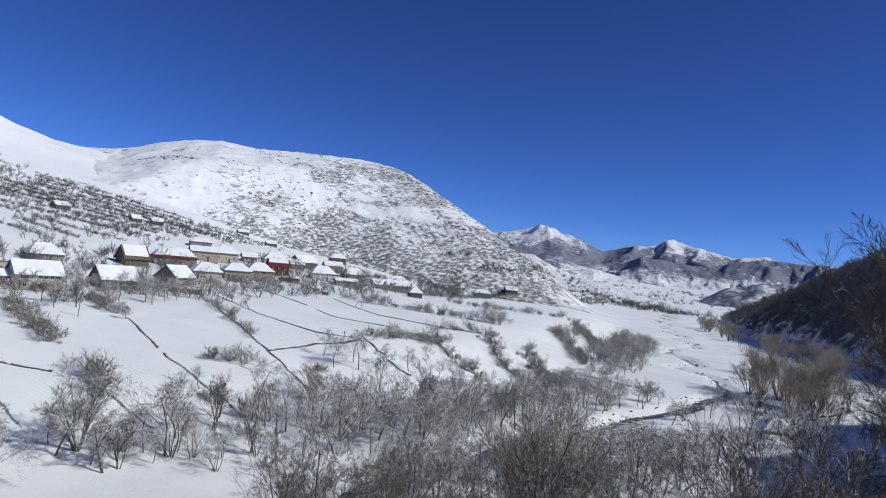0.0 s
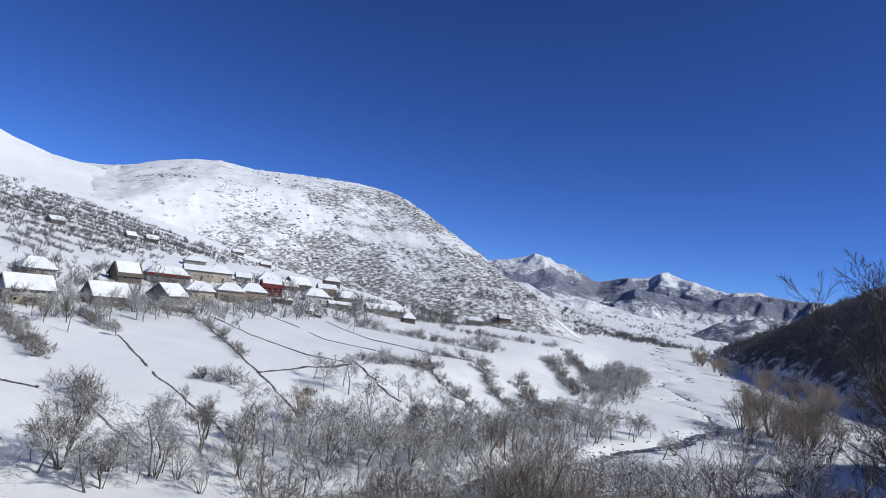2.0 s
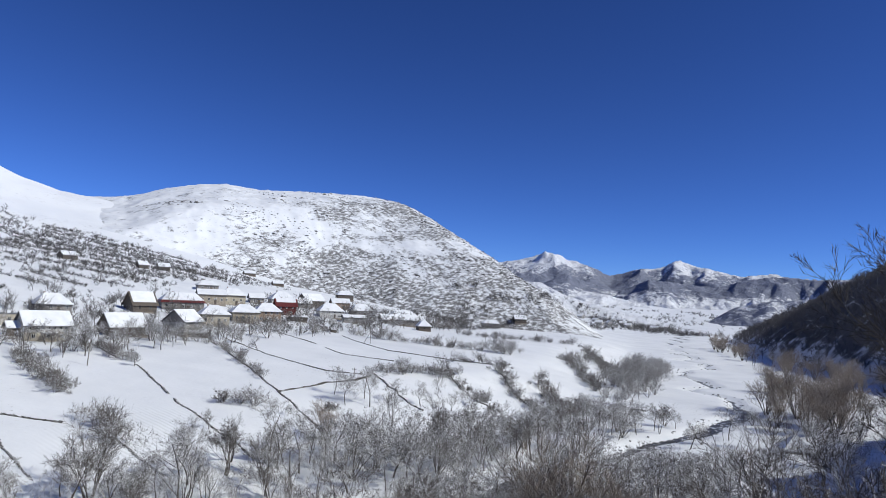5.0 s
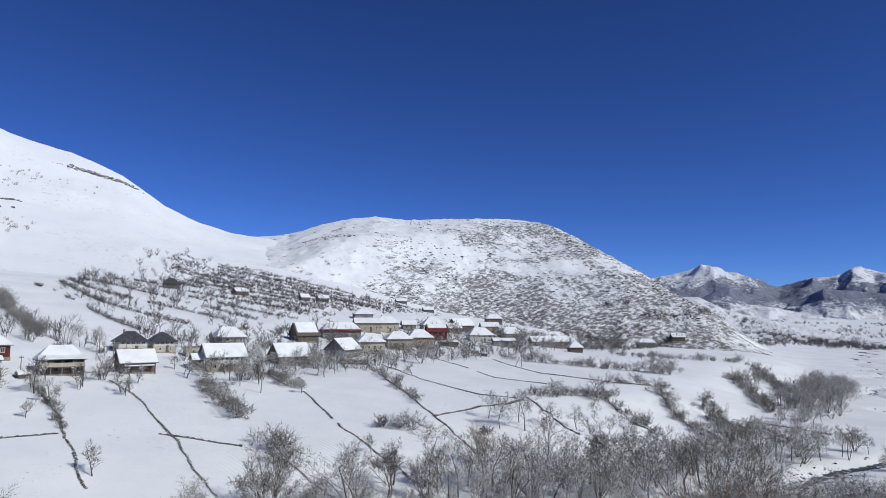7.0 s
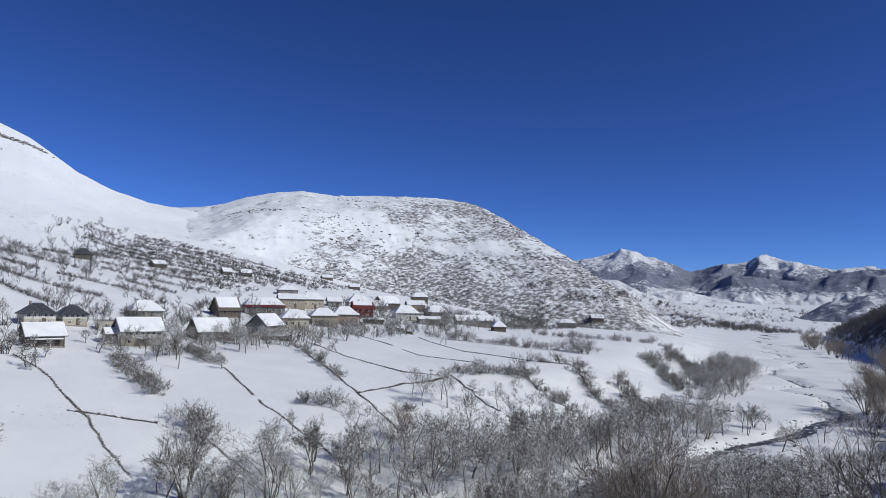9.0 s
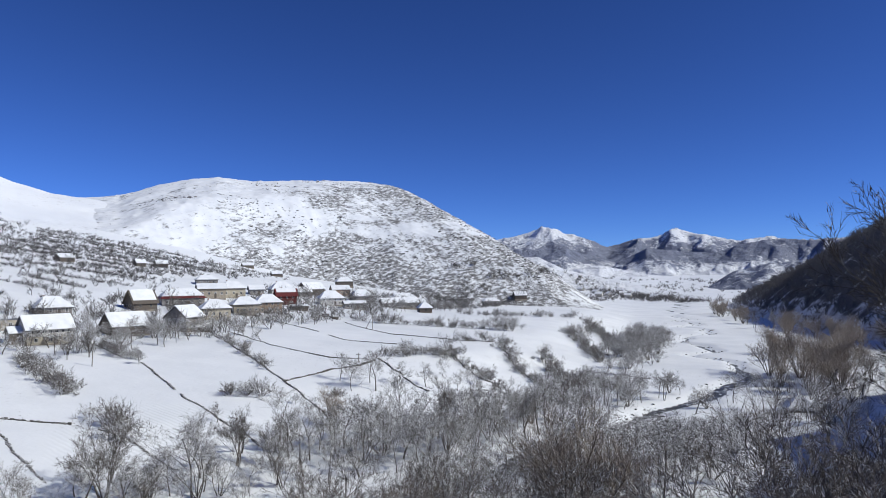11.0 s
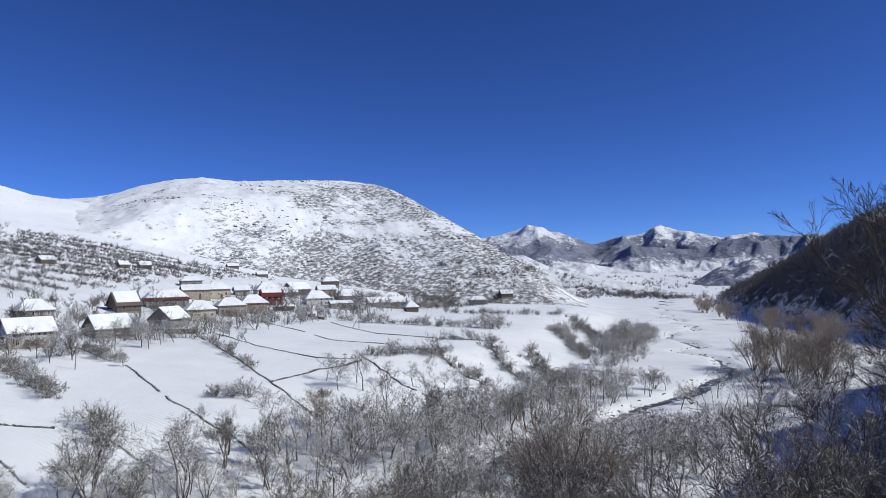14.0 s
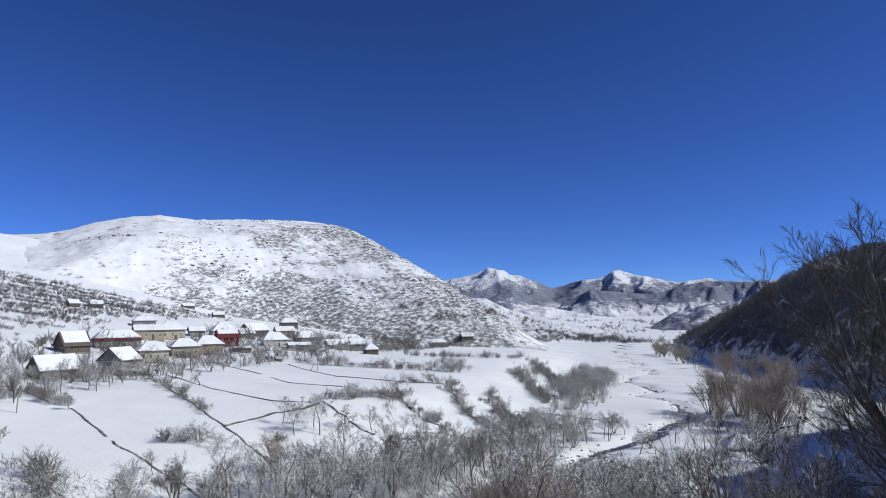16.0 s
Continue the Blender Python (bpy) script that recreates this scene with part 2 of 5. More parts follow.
PAINT = {
    "pink": wall_material("pink_plaster", (0.54, 0.43, 0.38), (0.62, 0.51, 0.46)),
    "cream": wall_material("cream_plaster", (0.40, 0.355, 0.27), (0.50, 0.45, 0.36)),
    "white": wall_material("white_plaster", (0.50, 0.485, 0.455), (0.62, 0.605, 0.575)),
    "tan": wall_material("tan_masonry", (0.29, 0.25, 0.19), (0.40, 0.35, 0.28), grain=0.7),
    "grey": wall_material("grey_masonry", (0.22, 0.205, 0.19), (0.33, 0.31, 0.29), grain=0.7),
    "stone": wall_material("rubble_masonry", (0.22, 0.19, 0.16), (0.36, 0.32, 0.27), grain=0.4),
    "red": wall_material("dark_red_boards", (0.085, 0.022, 0.02), (0.14, 0.038, 0.034)),
    "rust": wall_material("rusty_sheet", (0.07, 0.045, 0.035), (0.125, 0.078, 0.058)),
    "turquoise": wall_material("turquoise_plaster", (0.42, 0.58, 0.56), (0.52, 0.66, 0.64)),
    "blue": wall_material("pale_blue_boards", (0.46, 0.53, 0.58), (0.60, 0.66, 0.70)),
    "brick": wall_material("orange_masonry", (0.28, 0.20, 0.145), (0.38, 0.29, 0.21), grain=0.6),
    "wood": plank_material("weathered_boards", (0.075, 0.06, 0.05), (0.17, 0.145, 0.12)),
    "oldwood": plank_material("grey_boards", (0.20, 0.185, 0.165), (0.32, 0.30, 0.27)),
}
MAT_TIN = tin_material("grey_tin", (0.14, 0.145, 0.15), (0.24, 0.235, 0.23))
MAT_TIN_DARK = tin_material("slate_sheet", (0.055, 0.06, 0.07), (0.11, 0.115, 0.125))
MAT_TIN_RED = tin_material("red_tin", (0.13, 0.028, 0.028), (0.19, 0.05, 0.045))
MAT_WHITEWOOD = plank_material("white_painted_wood", (0.62, 0.61, 0.58), (0.76, 0.75, 0.72))
MAT_TARP = wall_material("blue_tarpaulin", (0.05, 0.08, 0.42), (0.09, 0.13, 0.55), 0.4)

# ---- lie of the land: s runs along the valley, u across it, river near u = 0 ----
CA, SA = math.cos(radians(20)), math.sin(radians(20))


def su(x, y):
    return x * SA + y * CA, -x * CA + y * SA


def xy(s, u):
    return s * SA - u * CA, s * CA + u * SA


def lattice(ix, iy, seed):
    n = (ix.astype(np.int64) * 374761393 + iy.astype(np.int64) * 668265263 + seed * 974634211) & 0xFFFFFFFF
    n = ((n ^ (n >> 13)) * 1274126177) & 0xFFFFFFFF
    return ((n ^ (n >> 16)) & 0xFFFF) / 65535.0


def vnoise(x, y, seed=0):
    x, y = np.asarray(x, float), np.asarray(y, float)
    ix, iy = np.floor(x), np.floor(y)
    fx, fy = x - ix, y - iy
    fx, fy = fx * fx * fx * (fx * (6 * fx - 15) + 10), fy * fy * fy * (fy * (6 * fy - 15) + 10)
    a, b = lattice(ix, iy, seed), lattice(ix + 1, iy, seed)
    c, d = lattice(ix, iy + 1, seed), lattice(ix + 1, iy + 1, seed)
    return (a + (b - a) * fx) * (1 - fy) + (c + (d - c) * fx) * fy


def fbm(x, y, size, octaves=4, seed=0, ridged=False):
    """Rolling noise from -1 to 1 (ridged: 0 to 1 with sharp crests)."""
    total, amp, norm = 0.0, 1.0, 0.0
    x, y = np.asarray(x, float) / size, np.asarray(y, float) / size
    for k in range(octaves):
        n = vnoise(x, y, seed + k) * 2 - 1
        total = total + amp * ((1 - np.abs(n)) if ridged else n)
        norm += amp
        x, y, amp = x * 1.93 + y * 0.37 + 5.1, y * 1.93 - x * 0.37 + 2.7, amp * 0.5
    return total / norm


def ramp(d, w):
    return 0.5 * (d + np.sqrt(d * d + w * w))


def smin(a, b, k):
    return 0.5 * (a + b - np.sqrt((a - b) ** 2 + k * k))


def smax(a, b, k):
    return 0.5 * (a + b + np.sqrt((a - b) ** 2 + k * k))


LONG = np.arange(-600.0, 5200.0, 2.0)


def along(pairs, soft=9):
    """A value that changes smoothly along the valley, from (s, value) pairs."""
    v = np.interp(LONG, [p[0] for p in pairs], [p[1] for p in pairs])
    k = np.exp(-0.5 * (np.arange(-2 * soft, 2 * soft + 1) / soft * 1.6) ** 2)
    v = np.convolve(np.pad(v, 2 * soft, mode="edge"), k / k.sum(), "valid")
    return lambda s: np.interp(s, LONG, v)


river_u = along([(-300, 110), (0, 50), (60, 33), (98, 22), (114, 14), (138, 4), (167, -8), (184, -13), (204, -10), (225, -3), (263, 1), (330, -2), (420, 8), (525, 13), (690, 8), (1000, 10)], 4)
foot_u = along([(-300, 140), (0, 66), (60, 54), (92, 43), (114, 32), (144, 24), (223, 12), (263, 11), (370, 18), (460, 30), (550, 48), (700, 60)])
edge_u = along([(-300, 160), (0, 84), (60, 78), (101, 67), (143, 61), (176, 50), (295, 49), (400, 58), (480, 72), (560, 84), (700, 95)])
edge_z = along([(0, 5.0), (60, 5.5), (95, 7.6), (143, 8.0), (295, 8.0), (460, 6.0), (560, 4.5), (700, 4)])
village_z = along([(0, 14.5), (60, 14.2), (150, 13.4), (250, 14.2), (310, 10.8), (450, 8), (700, 6.5)])
upper_k = along([(0, 0.2), (330, 0.19), (470, 0.12), (700, 0.03)], 30)
spur_u = along([(100, -120), (150, -82), (253, -58), (356, -36), (500, -22), (590, -15), (700, -36), (900, -330)], 12)


river_w = along([(0, 2.8), (120, 2.9), (180, 2.9), (205, 2.1), (420, 1.9), (900, 2.5)], 4)


def stream_u(s):
    """The middle of the stream: it winds across its flats further down the valley."""
    k = np.clip((s - 196) / 30, 0, 1)
    return river_u(s) + k * (4.6 * np.sin(s / 8.6 + 1.3 * np.sin(s / 31)) + 2.0 * np.sin(s / 3.9 + 1)) + 0.7 * np.sin(s / 5.0) + 0.9 * fbm(s, s * 0.2, 11, 3, 73)


def bed_w(s):
    return river_w(s) * (1 + 0.75 * fbm(s, s * 0.3, 9, 4, 72))


def valley(x, y):
    """Valley floor, river banks, terrace, fields and the village slope."""
    s, u = su(x, y)
    uf, ue, ze, zv = foot_u(s), edge_u(s), edge_z(s), village_z(s)
    uf = uf + 0.38 * (ue - uf) * np.clip((s - 110) / 40, 0, 1) * np.clip((520 - s) / 120, 0, 1)
    m1, m2 = (ze - 1.2) / (ue - uf), (zv - ze) / (128 - ue)
    z = 0.3 + m1 * ramp(u - uf, 5) + (m2 - m1) * ramp(u - ue, 5) + (upper_k(s) - m2) * ramp(u - 128, 10) + (0.1 - upper_k(s)) * ramp(u - 260, 30)
    z = z + 0.02 * ramp(s - 900, 200) + 0.012 * ramp(-u - 25, 10)
    # gullies cut into the scarp below the terrace
    on_bank = np.exp(-((u - 0.5 * (uf + ue)) / (0.45 * (ue - uf) + 1)) ** 2) * np.clip((s - 85) / 30, 0, 1) * np.clip((520 - s) / 120, 0, 1)
    z = z + on_bank * 4.2 * (fbm(s + 0.6 * u, u * 0.22, 17, 4, 11, ridged=True) - 0.62)
    away = np.abs(u - stream_u(s))
    z = z + (0.35 * fbm(x, y, 38, 3, 3) + 0.06 * fbm(x, y, 5, 2, 5)) * np.clip(away / 9, 0.15, 1)
    # the bed of the river
    z = z - 0.95 * np.exp(-(away / bed_w(s)) ** 4)
    return z


def standpoint(x, y):
    """The roadside spur on which the camera stands."""
    c, d = x * -0.47 + y * 0.88 - 1.95, x * -0.95 + y * 0.3 - 2.4
    out = np.maximum(smax(c, d, 1.0), 0.0)
    z = 23.77 - 1.25 * ramp(out - 0.3, 0.6) + 0.7 * ramp(out - 13, 6) + 0.07 * fbm(x, y, 2.5, 2, 8) + 0.9 * fbm(x, y, 17, 3, 9) * np.clip((out - 4) / 8, 0, 1)
    rise = 0.85 * ramp(x - 0.78 * y - 18, 4)
    low = 1.6 * ramp(x - 0.80 * y - 22 + 8 * fbm(x, y, 16, 3, 10), 6) * np.clip((175 - y) / 70, 0, 1)
    z = smax(z + smin(rise, 60, 20) * np.clip((40 - y) / 40, 0, 1), smin(low, 80, 16) - 3, 3)
    # the bank of ploughed snow at the edge of the road
    r, a = np.hypot(x, y), np.degrees(np.arctan2(-x, y))
    return z + 1.14 * np.exp(-((a + 45) / 25) ** 2 - ((r - 4.5) / 1.0) ** 2)


def base(x, y):
    return smax(valley(x, y), standpoint(x, y), 1.0)


HILL_BROW = ((40, 6.0), (30, 6.2), (27.8, 6.3), (25.9, 6.6), (23, 7.55), (20.6, 8.1), (18.7, 8.3), (15.9, 8.05), (11.2, 8.25), (5.4, 8.2), (3, 9), (0, 16), (-40, 20))


def rocky_hill(x, y):
    """The domed hill above the village, with a steep craggy flank towards the river."""
    warp = 14 * fbm(x, y, 130, 3, 21)
    top = 155.2 + 6.801 * np.exp(-((x + 273.5) / 90) ** 2) - 0.08573 * ramp(x + 150.9, 40) - 0.03 * ramp(-x - 260, 60)
    right = 10 + 0.8828 * (94.89 - x - 0.07377 * (y - 740) + warp * 0.5)
    front = 14 + 0.5346 * (y - 452 + 0.1661 * x + warp + 1.05 * ramp(-x - 60, 30))
    back = 12 + 0.5 * (1050 - y)
    left = 103.7 + 0.43 * (x + 415)
    d, az = np.hypot(x, y), np.degrees(np.arctan2(-x, y))
    brow = 25 + d * np.tan(np.radians(np.interp(-az, [-p[0] for p in HILL_BROW], [p[1] for p in HILL_BROW]))) - 0.10 * ramp(np.abs(d - 700), 30) + 3
    z = smin(smin(smin(top, right, 22), front, 30), smin(back, left, 30), 14)
    z = smin(z, brow, 8)
    crag = fbm(x, y, 46, 5, 31, ridged=True) - 0.55
    fine = fbm(x * 1.0 + y * 0.5, y - 0.5 * x, 13, 3, 37, ridged=True) - 0.55
    return z + np.clip(crag, -0.3, 1) * 4.5 + fine * 1.5 - 1.2


SLOPE_TOP = ((85, 11.5), (64, 13.4), (57.7, 13.3), (56.1, 12.8), (53, 12.9), (48.6, 13.6), (45.9, 12.5), (41.9, 11.6), (38.5, 10.3), (35.4, 8.4), (32.6, 7.2), (30.2, 6.5), (28.2, 6.2), (26, 5.8), (23, 4.9), (20, 3.8), (16, 2.4), (12, 0.8), (8, -1))
SLOPE_FAR = ((85, 700), (40, 700), (30, 660), (8, 640))


def great_slope(x, y):
    """The big smooth snowy mountain west of the village; it sinks to a saddle beside the rocky hill."""
    d, az = np.hypot(x, y), np.degrees(np.arctan2(-x, y))

    def at(table):
        return np.interp(-az, [-p[0] for p in table], [p[1] for p in table])
    near, far = 325.0, at(SLOPE_FAR)
    low = base(x * near / d, y * near / d) - 0.5
    high = 25 + far * np.tan(np.radians(at(SLOPE_TOP)))
    t = (d - near + 10 * fbm(x, y, 120, 3, 41)) / (far - near)
    up = np.clip(t, 0, 3)
    face = low + (high - low) * (0.72 * up + 0.28 * up * up) - 0.5 * np.maximum(near - d, 0)
    z = smin(face, high - 0.34 * (d - far), 10) + 6.5 * up * up
    across = np.radians(az) * 520
    ribs = fbm(across + 12 * fbm(x, y, 70, 2, 46), d * 0.3, 75, 4, 45, ridged=True) - 0.6
    k = np.clip(t * 3, 0, 1) * np.clip((az - 20) / 10, 0.15, 1)
    return z + k * np.clip((1.15 - t) * 4, 0.25, 1) * (1.6 * fbm(x, y, 60, 4, 43) + 5.0 * ribs) + 0.3 * fbm(x, y, 9, 2, 44)


spur_k = along([(100, 1.1), (400, 1.1), (480, 0.82), (540, 0.6), (640, 0.55)], 12)


def wooded_spur(x, y):
    s, u = su(x, y)
    side = 4 + spur_k(s) * (spur_u(s) - 6 - u)
    end = 5 + 0.90 * (640 - s) + 0.10 * (-u)
    z = smin(smin(side, end, 10), 60 + 0.05 * (-u - 100), 18)
    return z - 2.2 + 2.5 * fbm(x, y, 45, 4, 51)


CREST = ((14, 2.5), (2, 2.7), (-4, 3.3), (-6, 3.7), (-8.1, 4.3), (-10.6, 3.8), (-13.4, 2.6), (-15.2, 3.1), (-17, 3.3), (-18.8, 4.0), (-20.6, 3.4), (-23.5, 2.8), (-25.6, 3.1), (-27.2, 2.7), (-30.2, 2.6), (-36, 3.6), (-60, 3.0))
FRONT = ((14, 0.6), (-5, 1.2), (-8, 1.9), (-10, 2.7), (-12, 2.0), (-14, 1.4), (-16.5, 2.4), (-19, 2.2), (-21.5, 2.0), (-23.5, 2.6), (-26, 3.0), (-28, 2.9), (-32, 2.8), (-60, 2.0))
FOOT = ((14, 0.2), (-8, 0.4), (-11, 0.9), (-13, 1.1), (-15.5, 0.5), (-18, -0.2), (-20, -0.4), (-30, 0.2), (-60, 0.2))
NEARER = ((0, -5), (-18.6, -5), (-20.2, -1.5), (-21.3, -0.7), (-23, 0.4), (-25, 0.9), (-27, 1.1), (-32, 1.4), (-60, 1.4))

TAIL = ((8, 1.9), (-7.8, 1.9), (-9.7, 0.94), (-12, 0.28), (-14.35, -0.18), (-16.6, -0.72), (-18.3, -1.11), (-19.6, -2.5), (-24, -9), (-60, -9))


def far_range(x, y):
    """Low spurs at the valley's end, scrubby foothills and the snowy range behind them."""
    d, az = np.hypot(x, y), np.degrees(np.arctan2(-x, y))
    arc = np.radians(az)
    wx, wy = x + 90 * fbm(x, y, 420, 3, 91), y + 90 * fbm(x, y, 420, 3, 92)

    def chain(table, dist, rise, back, spread, seed, lift=0):
        """One range: a crest, with spurs that run down towards the valley and gullies between them."""
        el = np.interp(-az, [-a for a, e in table], [e for a, e in table])
        top = np.maximum(12 + lift + dist * np.tan(np.radians(el)), 1)
        across, out = arc * dist + 70 * fbm(wx, wy, 260, 3, seed), d * 0.45
        spurs = fbm(across, out, 0.42 * rise, 5, seed + 1, ridged=True)
        dd = d + spread * (spurs - 0.62)
        prof = np.where(dd < dist, 1 - (dist - dd) / rise, 1 - (dd - dist) / back)
        prof = np.clip(prof, -0.2, 1.06)
        ribs = fbm(across, out, 0.13 * rise, 4, seed + 7, ridged=True) - 0.6
        return top * (prof + 0.20 * ribs * (1.2 - prof)) + 5
    z = chain(CREST, 3250, 620, 500, 420, 61)
    z = np.maximum(z, chain(FRONT, 2520, 420, 420, 330, 71))
    z = np.maximum(z, chain(FOOT, 1900, 300, 300, 220, 81, 12) - 8)
    # the low spurs: a white one beyond the hill, a dark one across the river
    el = np.interp(-az, [-a for a, e in TAIL], [e for a, e in TAIL])
    white = 25 + 960 * np.tan(np.radians(el)) - 0.10 * ramp(d - 980, 20) - 0.62 * ramp(945 - d, 20) + 1.2 * fbm(x, y, 120, 3, 65)
    z = np.maximum(z, white)
    return np.maximum(z, chain(NEARER, 1150, 120, 260, 60, 101, 14) - 6)


def plan_height(x, y):
    """The highest ground at a place, all in plan units of K metres."""
    x, y = np.asarray(x, float), np.asarray(y, float)
    shape = x.shape
    x, y = x.ravel(), y.ravel()
    d = np.hypot(x, y)
    z = base(x, y)
    for where, form in (((d > 300) & (d < 1150) & (x < 260), rocky_hill), ((d > 270) & (d < 1200) & (x < -60), great_slope), ((d > 150) & (d < 900) & (x > 20), wooded_spur), (d > 850, far_range)):
        if where.any():
            z[where] = np.maximum(z[where], form(x[where], y[where]))
    return z.reshape(shape)


def height(x, y):
    """The highest ground in metres."""
    return K * plan_height(np.asarray(x, float) / K, np.asarray(y, float) / K)

# ---- the land ----


def smooth_mesh(name, co, quads, mat):
    me = bpy.data.meshes.new(name)
    me.vertices.add(len(co))
    me.vertices.foreach_set("co", np.asarray(co, np.float32).ravel())
    n = len(quads)
    me.loops.add(4 * n)
    me.loops.foreach_set("vertex_index", np.asarray(quads, np.int32).ravel())
    me.polygons.add(n)
    me.polygons.foreach_set("loop_start", np.arange(0, 4 * n, 4, dtype=np.int32))
    me.polygons.foreach_set("use_smooth", np.ones(n, bool))
    me.materials.append(mat)
    me.update()
    me.validate()
    return me


def sheet(name, az, rad, shape, mat, keep=None):
    """A piece of land on a grid of bearings (degrees to the left) and distances (plan units)."""
    a, r = np.meshgrid(np.radians(az), rad, indexing="ij")
    x, y = -np.sin(a) * r, np.cos(a) * r
    z = shape(x, y)
    na, nr = a.shape
    i = (np.arange(na - 1)[:, None] * nr + np.arange(nr - 1)[None, :]).ravel()
    quads = np.stack([i, i + 1, i + nr + 1, i + nr], 1)
    if keep is not None:
        ok = keep(x, y, z).ravel()
        quads = quads[ok[quads].any(1)]
        used = np.unique(quads)
        back_to = np.full(na * nr, -1)
        back_to[used] = np.arange(len(used))
        co = K * np.stack([x.ravel(), y.ravel(), z.ravel()], 1)[used]
        quads = back_to[quads]
    else:
        co = K * np.stack([x.ravel(), y.ravel(), z.ravel()], 1)
    return tagged(new(name, smooth_mesh(name, co, quads[:, ::-1], mat)), kind="structure")


seen = np.linspace(63, -44, 280)
around = np.concatenate([seen, np.arange(-47, -297.01, -4.0), [-297]])
steps = np.concatenate([[0.0004], np.arange(0.1, 8, 0.4), np.arange(8, 60, 1.5), np.arange(60, 400, 2.0), np.arange(400, 900, 5.0), np.arange(900, 3820, 50)])
land = sheet("ground", around, steps, base, MAT_GROUND)
tagged(land, "snow-covered valley floor, terraced fields and river banks", "ground")
hill = sheet("rocky_hill", np.arange(36, -18, -0.15), np.arange(340, 900, 2.4), rocky_hill, MAT_CRAG, lambda x, y, z: z > base(x, y) - 4)
tagged(hill, "domed hill with dark crags showing through snow", "hill")
slope = sheet("snow_mountain", np.arange(80, 9, -0.25), np.arange(270, 900, 4.0), great_slope, MAT_SLOPE, lambda x, y, z: z > base(x, y) - 4)
tagged(slope, "smooth snow-covered mountain above the village", "mountain")
spur = sheet("wooded_hill", np.arange(-14, -80, -0.25), np.arange(170, 900, 4.0), wooded_spur, MAT_WOODFLOOR, lambda x, y, z: z > base(x, y) - 4)
tagged(spur, "dark wooded hillside in shade beside the river", "hill")
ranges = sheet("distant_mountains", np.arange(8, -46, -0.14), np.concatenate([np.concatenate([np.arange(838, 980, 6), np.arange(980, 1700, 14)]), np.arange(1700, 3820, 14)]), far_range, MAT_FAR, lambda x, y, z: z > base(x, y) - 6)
tagged(ranges, "far mountain range with snow-dusted slopes, blue haze put into their colour", "mountains")

# ---- plants: every kind is grown once or a few times and then set out ----


def part(name, me, parent, label=""):
    ob = new(name, me)
    ob.parent = parent
    return tagged(ob, label)


def spikes(rows, sides=3):
    """Vertices and faces of tapering branch pieces: rows of x0 y0 z0 x1 y1 z1 r0 r1."""
    a = np.asarray(rows, float)
    p0, p1, r0, r1 = a[:, 0:3], a[:, 3:6], a[:, 6], a[:, 7]
    d = p1 - p0
    d = d / (np.linalg.norm(d, axis=1, keepdims=True) + 1e-9)
    ref = np.where(np.abs(d[:, 2:3]) > 0.9, [[1.0, 0, 0]], [[0, 0, 1.0]])
    e1 = np.cross(d, ref)
    e1 /= np.linalg.norm(e1, axis=1, keepdims=True) + 1e-9
    e2 = np.cross(d, e1)
    n = len(a)
    ring = np.arange(sides) * 2 * math.pi / sides
    c, s = np.cos(ring)[None, :, None], np.sin(ring)[None, :, None]
    low = p0[:, None] + r0[:, None, None] * (c * e1[:, None] + s * e2[:, None])
    pointed = r1 <= 1e-6
    co, faces, at = [], [], 0
    for pick, tip in ((pointed, True), (~pointed, False)):
        k = int(pick.sum())
        if not k:
            continue
        if tip:
            v = np.concatenate([low[pick], p1[pick][:, None]], 1)
            i = at + np.arange(k)[:, None] * (sides + 1)
            for j in range(sides):
                faces.append(np.concatenate([i + j, i + (j + 1) % sides, i + sides], 1))
        else:
            high = p1[pick][:, None] + r1[pick][:, None, None] * (c * e1[pick][:, None] + s * e2[pick][:, None])
            v = np.concatenate([low[pick], high], 1)
            i = at + np.arange(k)[:, None] * (2 * sides)
            for j in range(sides):
                q = (j + 1) % sides
                faces.append(np.concatenate([i + j, i + q, i + sides + q], 1))
                faces.append(np.concatenate([i + j, i + sides + q, i + sides + j], 1))
        co.append(v.reshape(-1, 3))
        at += v.shape[0] * v.shape[1]
    return np.concatenate(co), np.concatenate(faces)


def tube(rows, sides):
    """One limb along a bent line, closed to a point at its end."""
    a = np.asarray(rows, float)
    pts = np.concatenate([a[:, 0:3], a[-1:, 3:6]])
    rad = np.concatenate([a[:, 6], a[-1:, 7]])
    d = np.gradient(pts, axis=0)
    d /= np.linalg.norm(d, axis=1, keepdims=True)
    e1 = np.cross(d, [0.31, 0.95, 0.05])
    e1 /= np.linalg.norm(e1, axis=1, keepdims=True)
    e2 = np.cross(d, e1)
    ring = np.arange(sides) * 2 * math.pi / sides
    co = pts[:, None] + rad[:, None, None] * (np.cos(ring)[None, :, None] * e1[:, None] + np.sin(ring)[None, :, None] * e2[:, None])
    faces = []
    for k in range(len(pts) - 1):
        for j in range(sides):
            p, q = k * sides + j, k * sides + (j + 1) % sides
            faces += [(p, q, q + sides), (p, q + sides, p + sides)]
    tip = len(pts) * sides
    faces += [(tip - sides + j, tip - sides + (j + 1) % sides, tip) for j in range(sides)]
    return np.concatenate([co.reshape(-1, 3), pts[-1:] + d[-1:] * rad[-1] * 2]), np.array(faces)


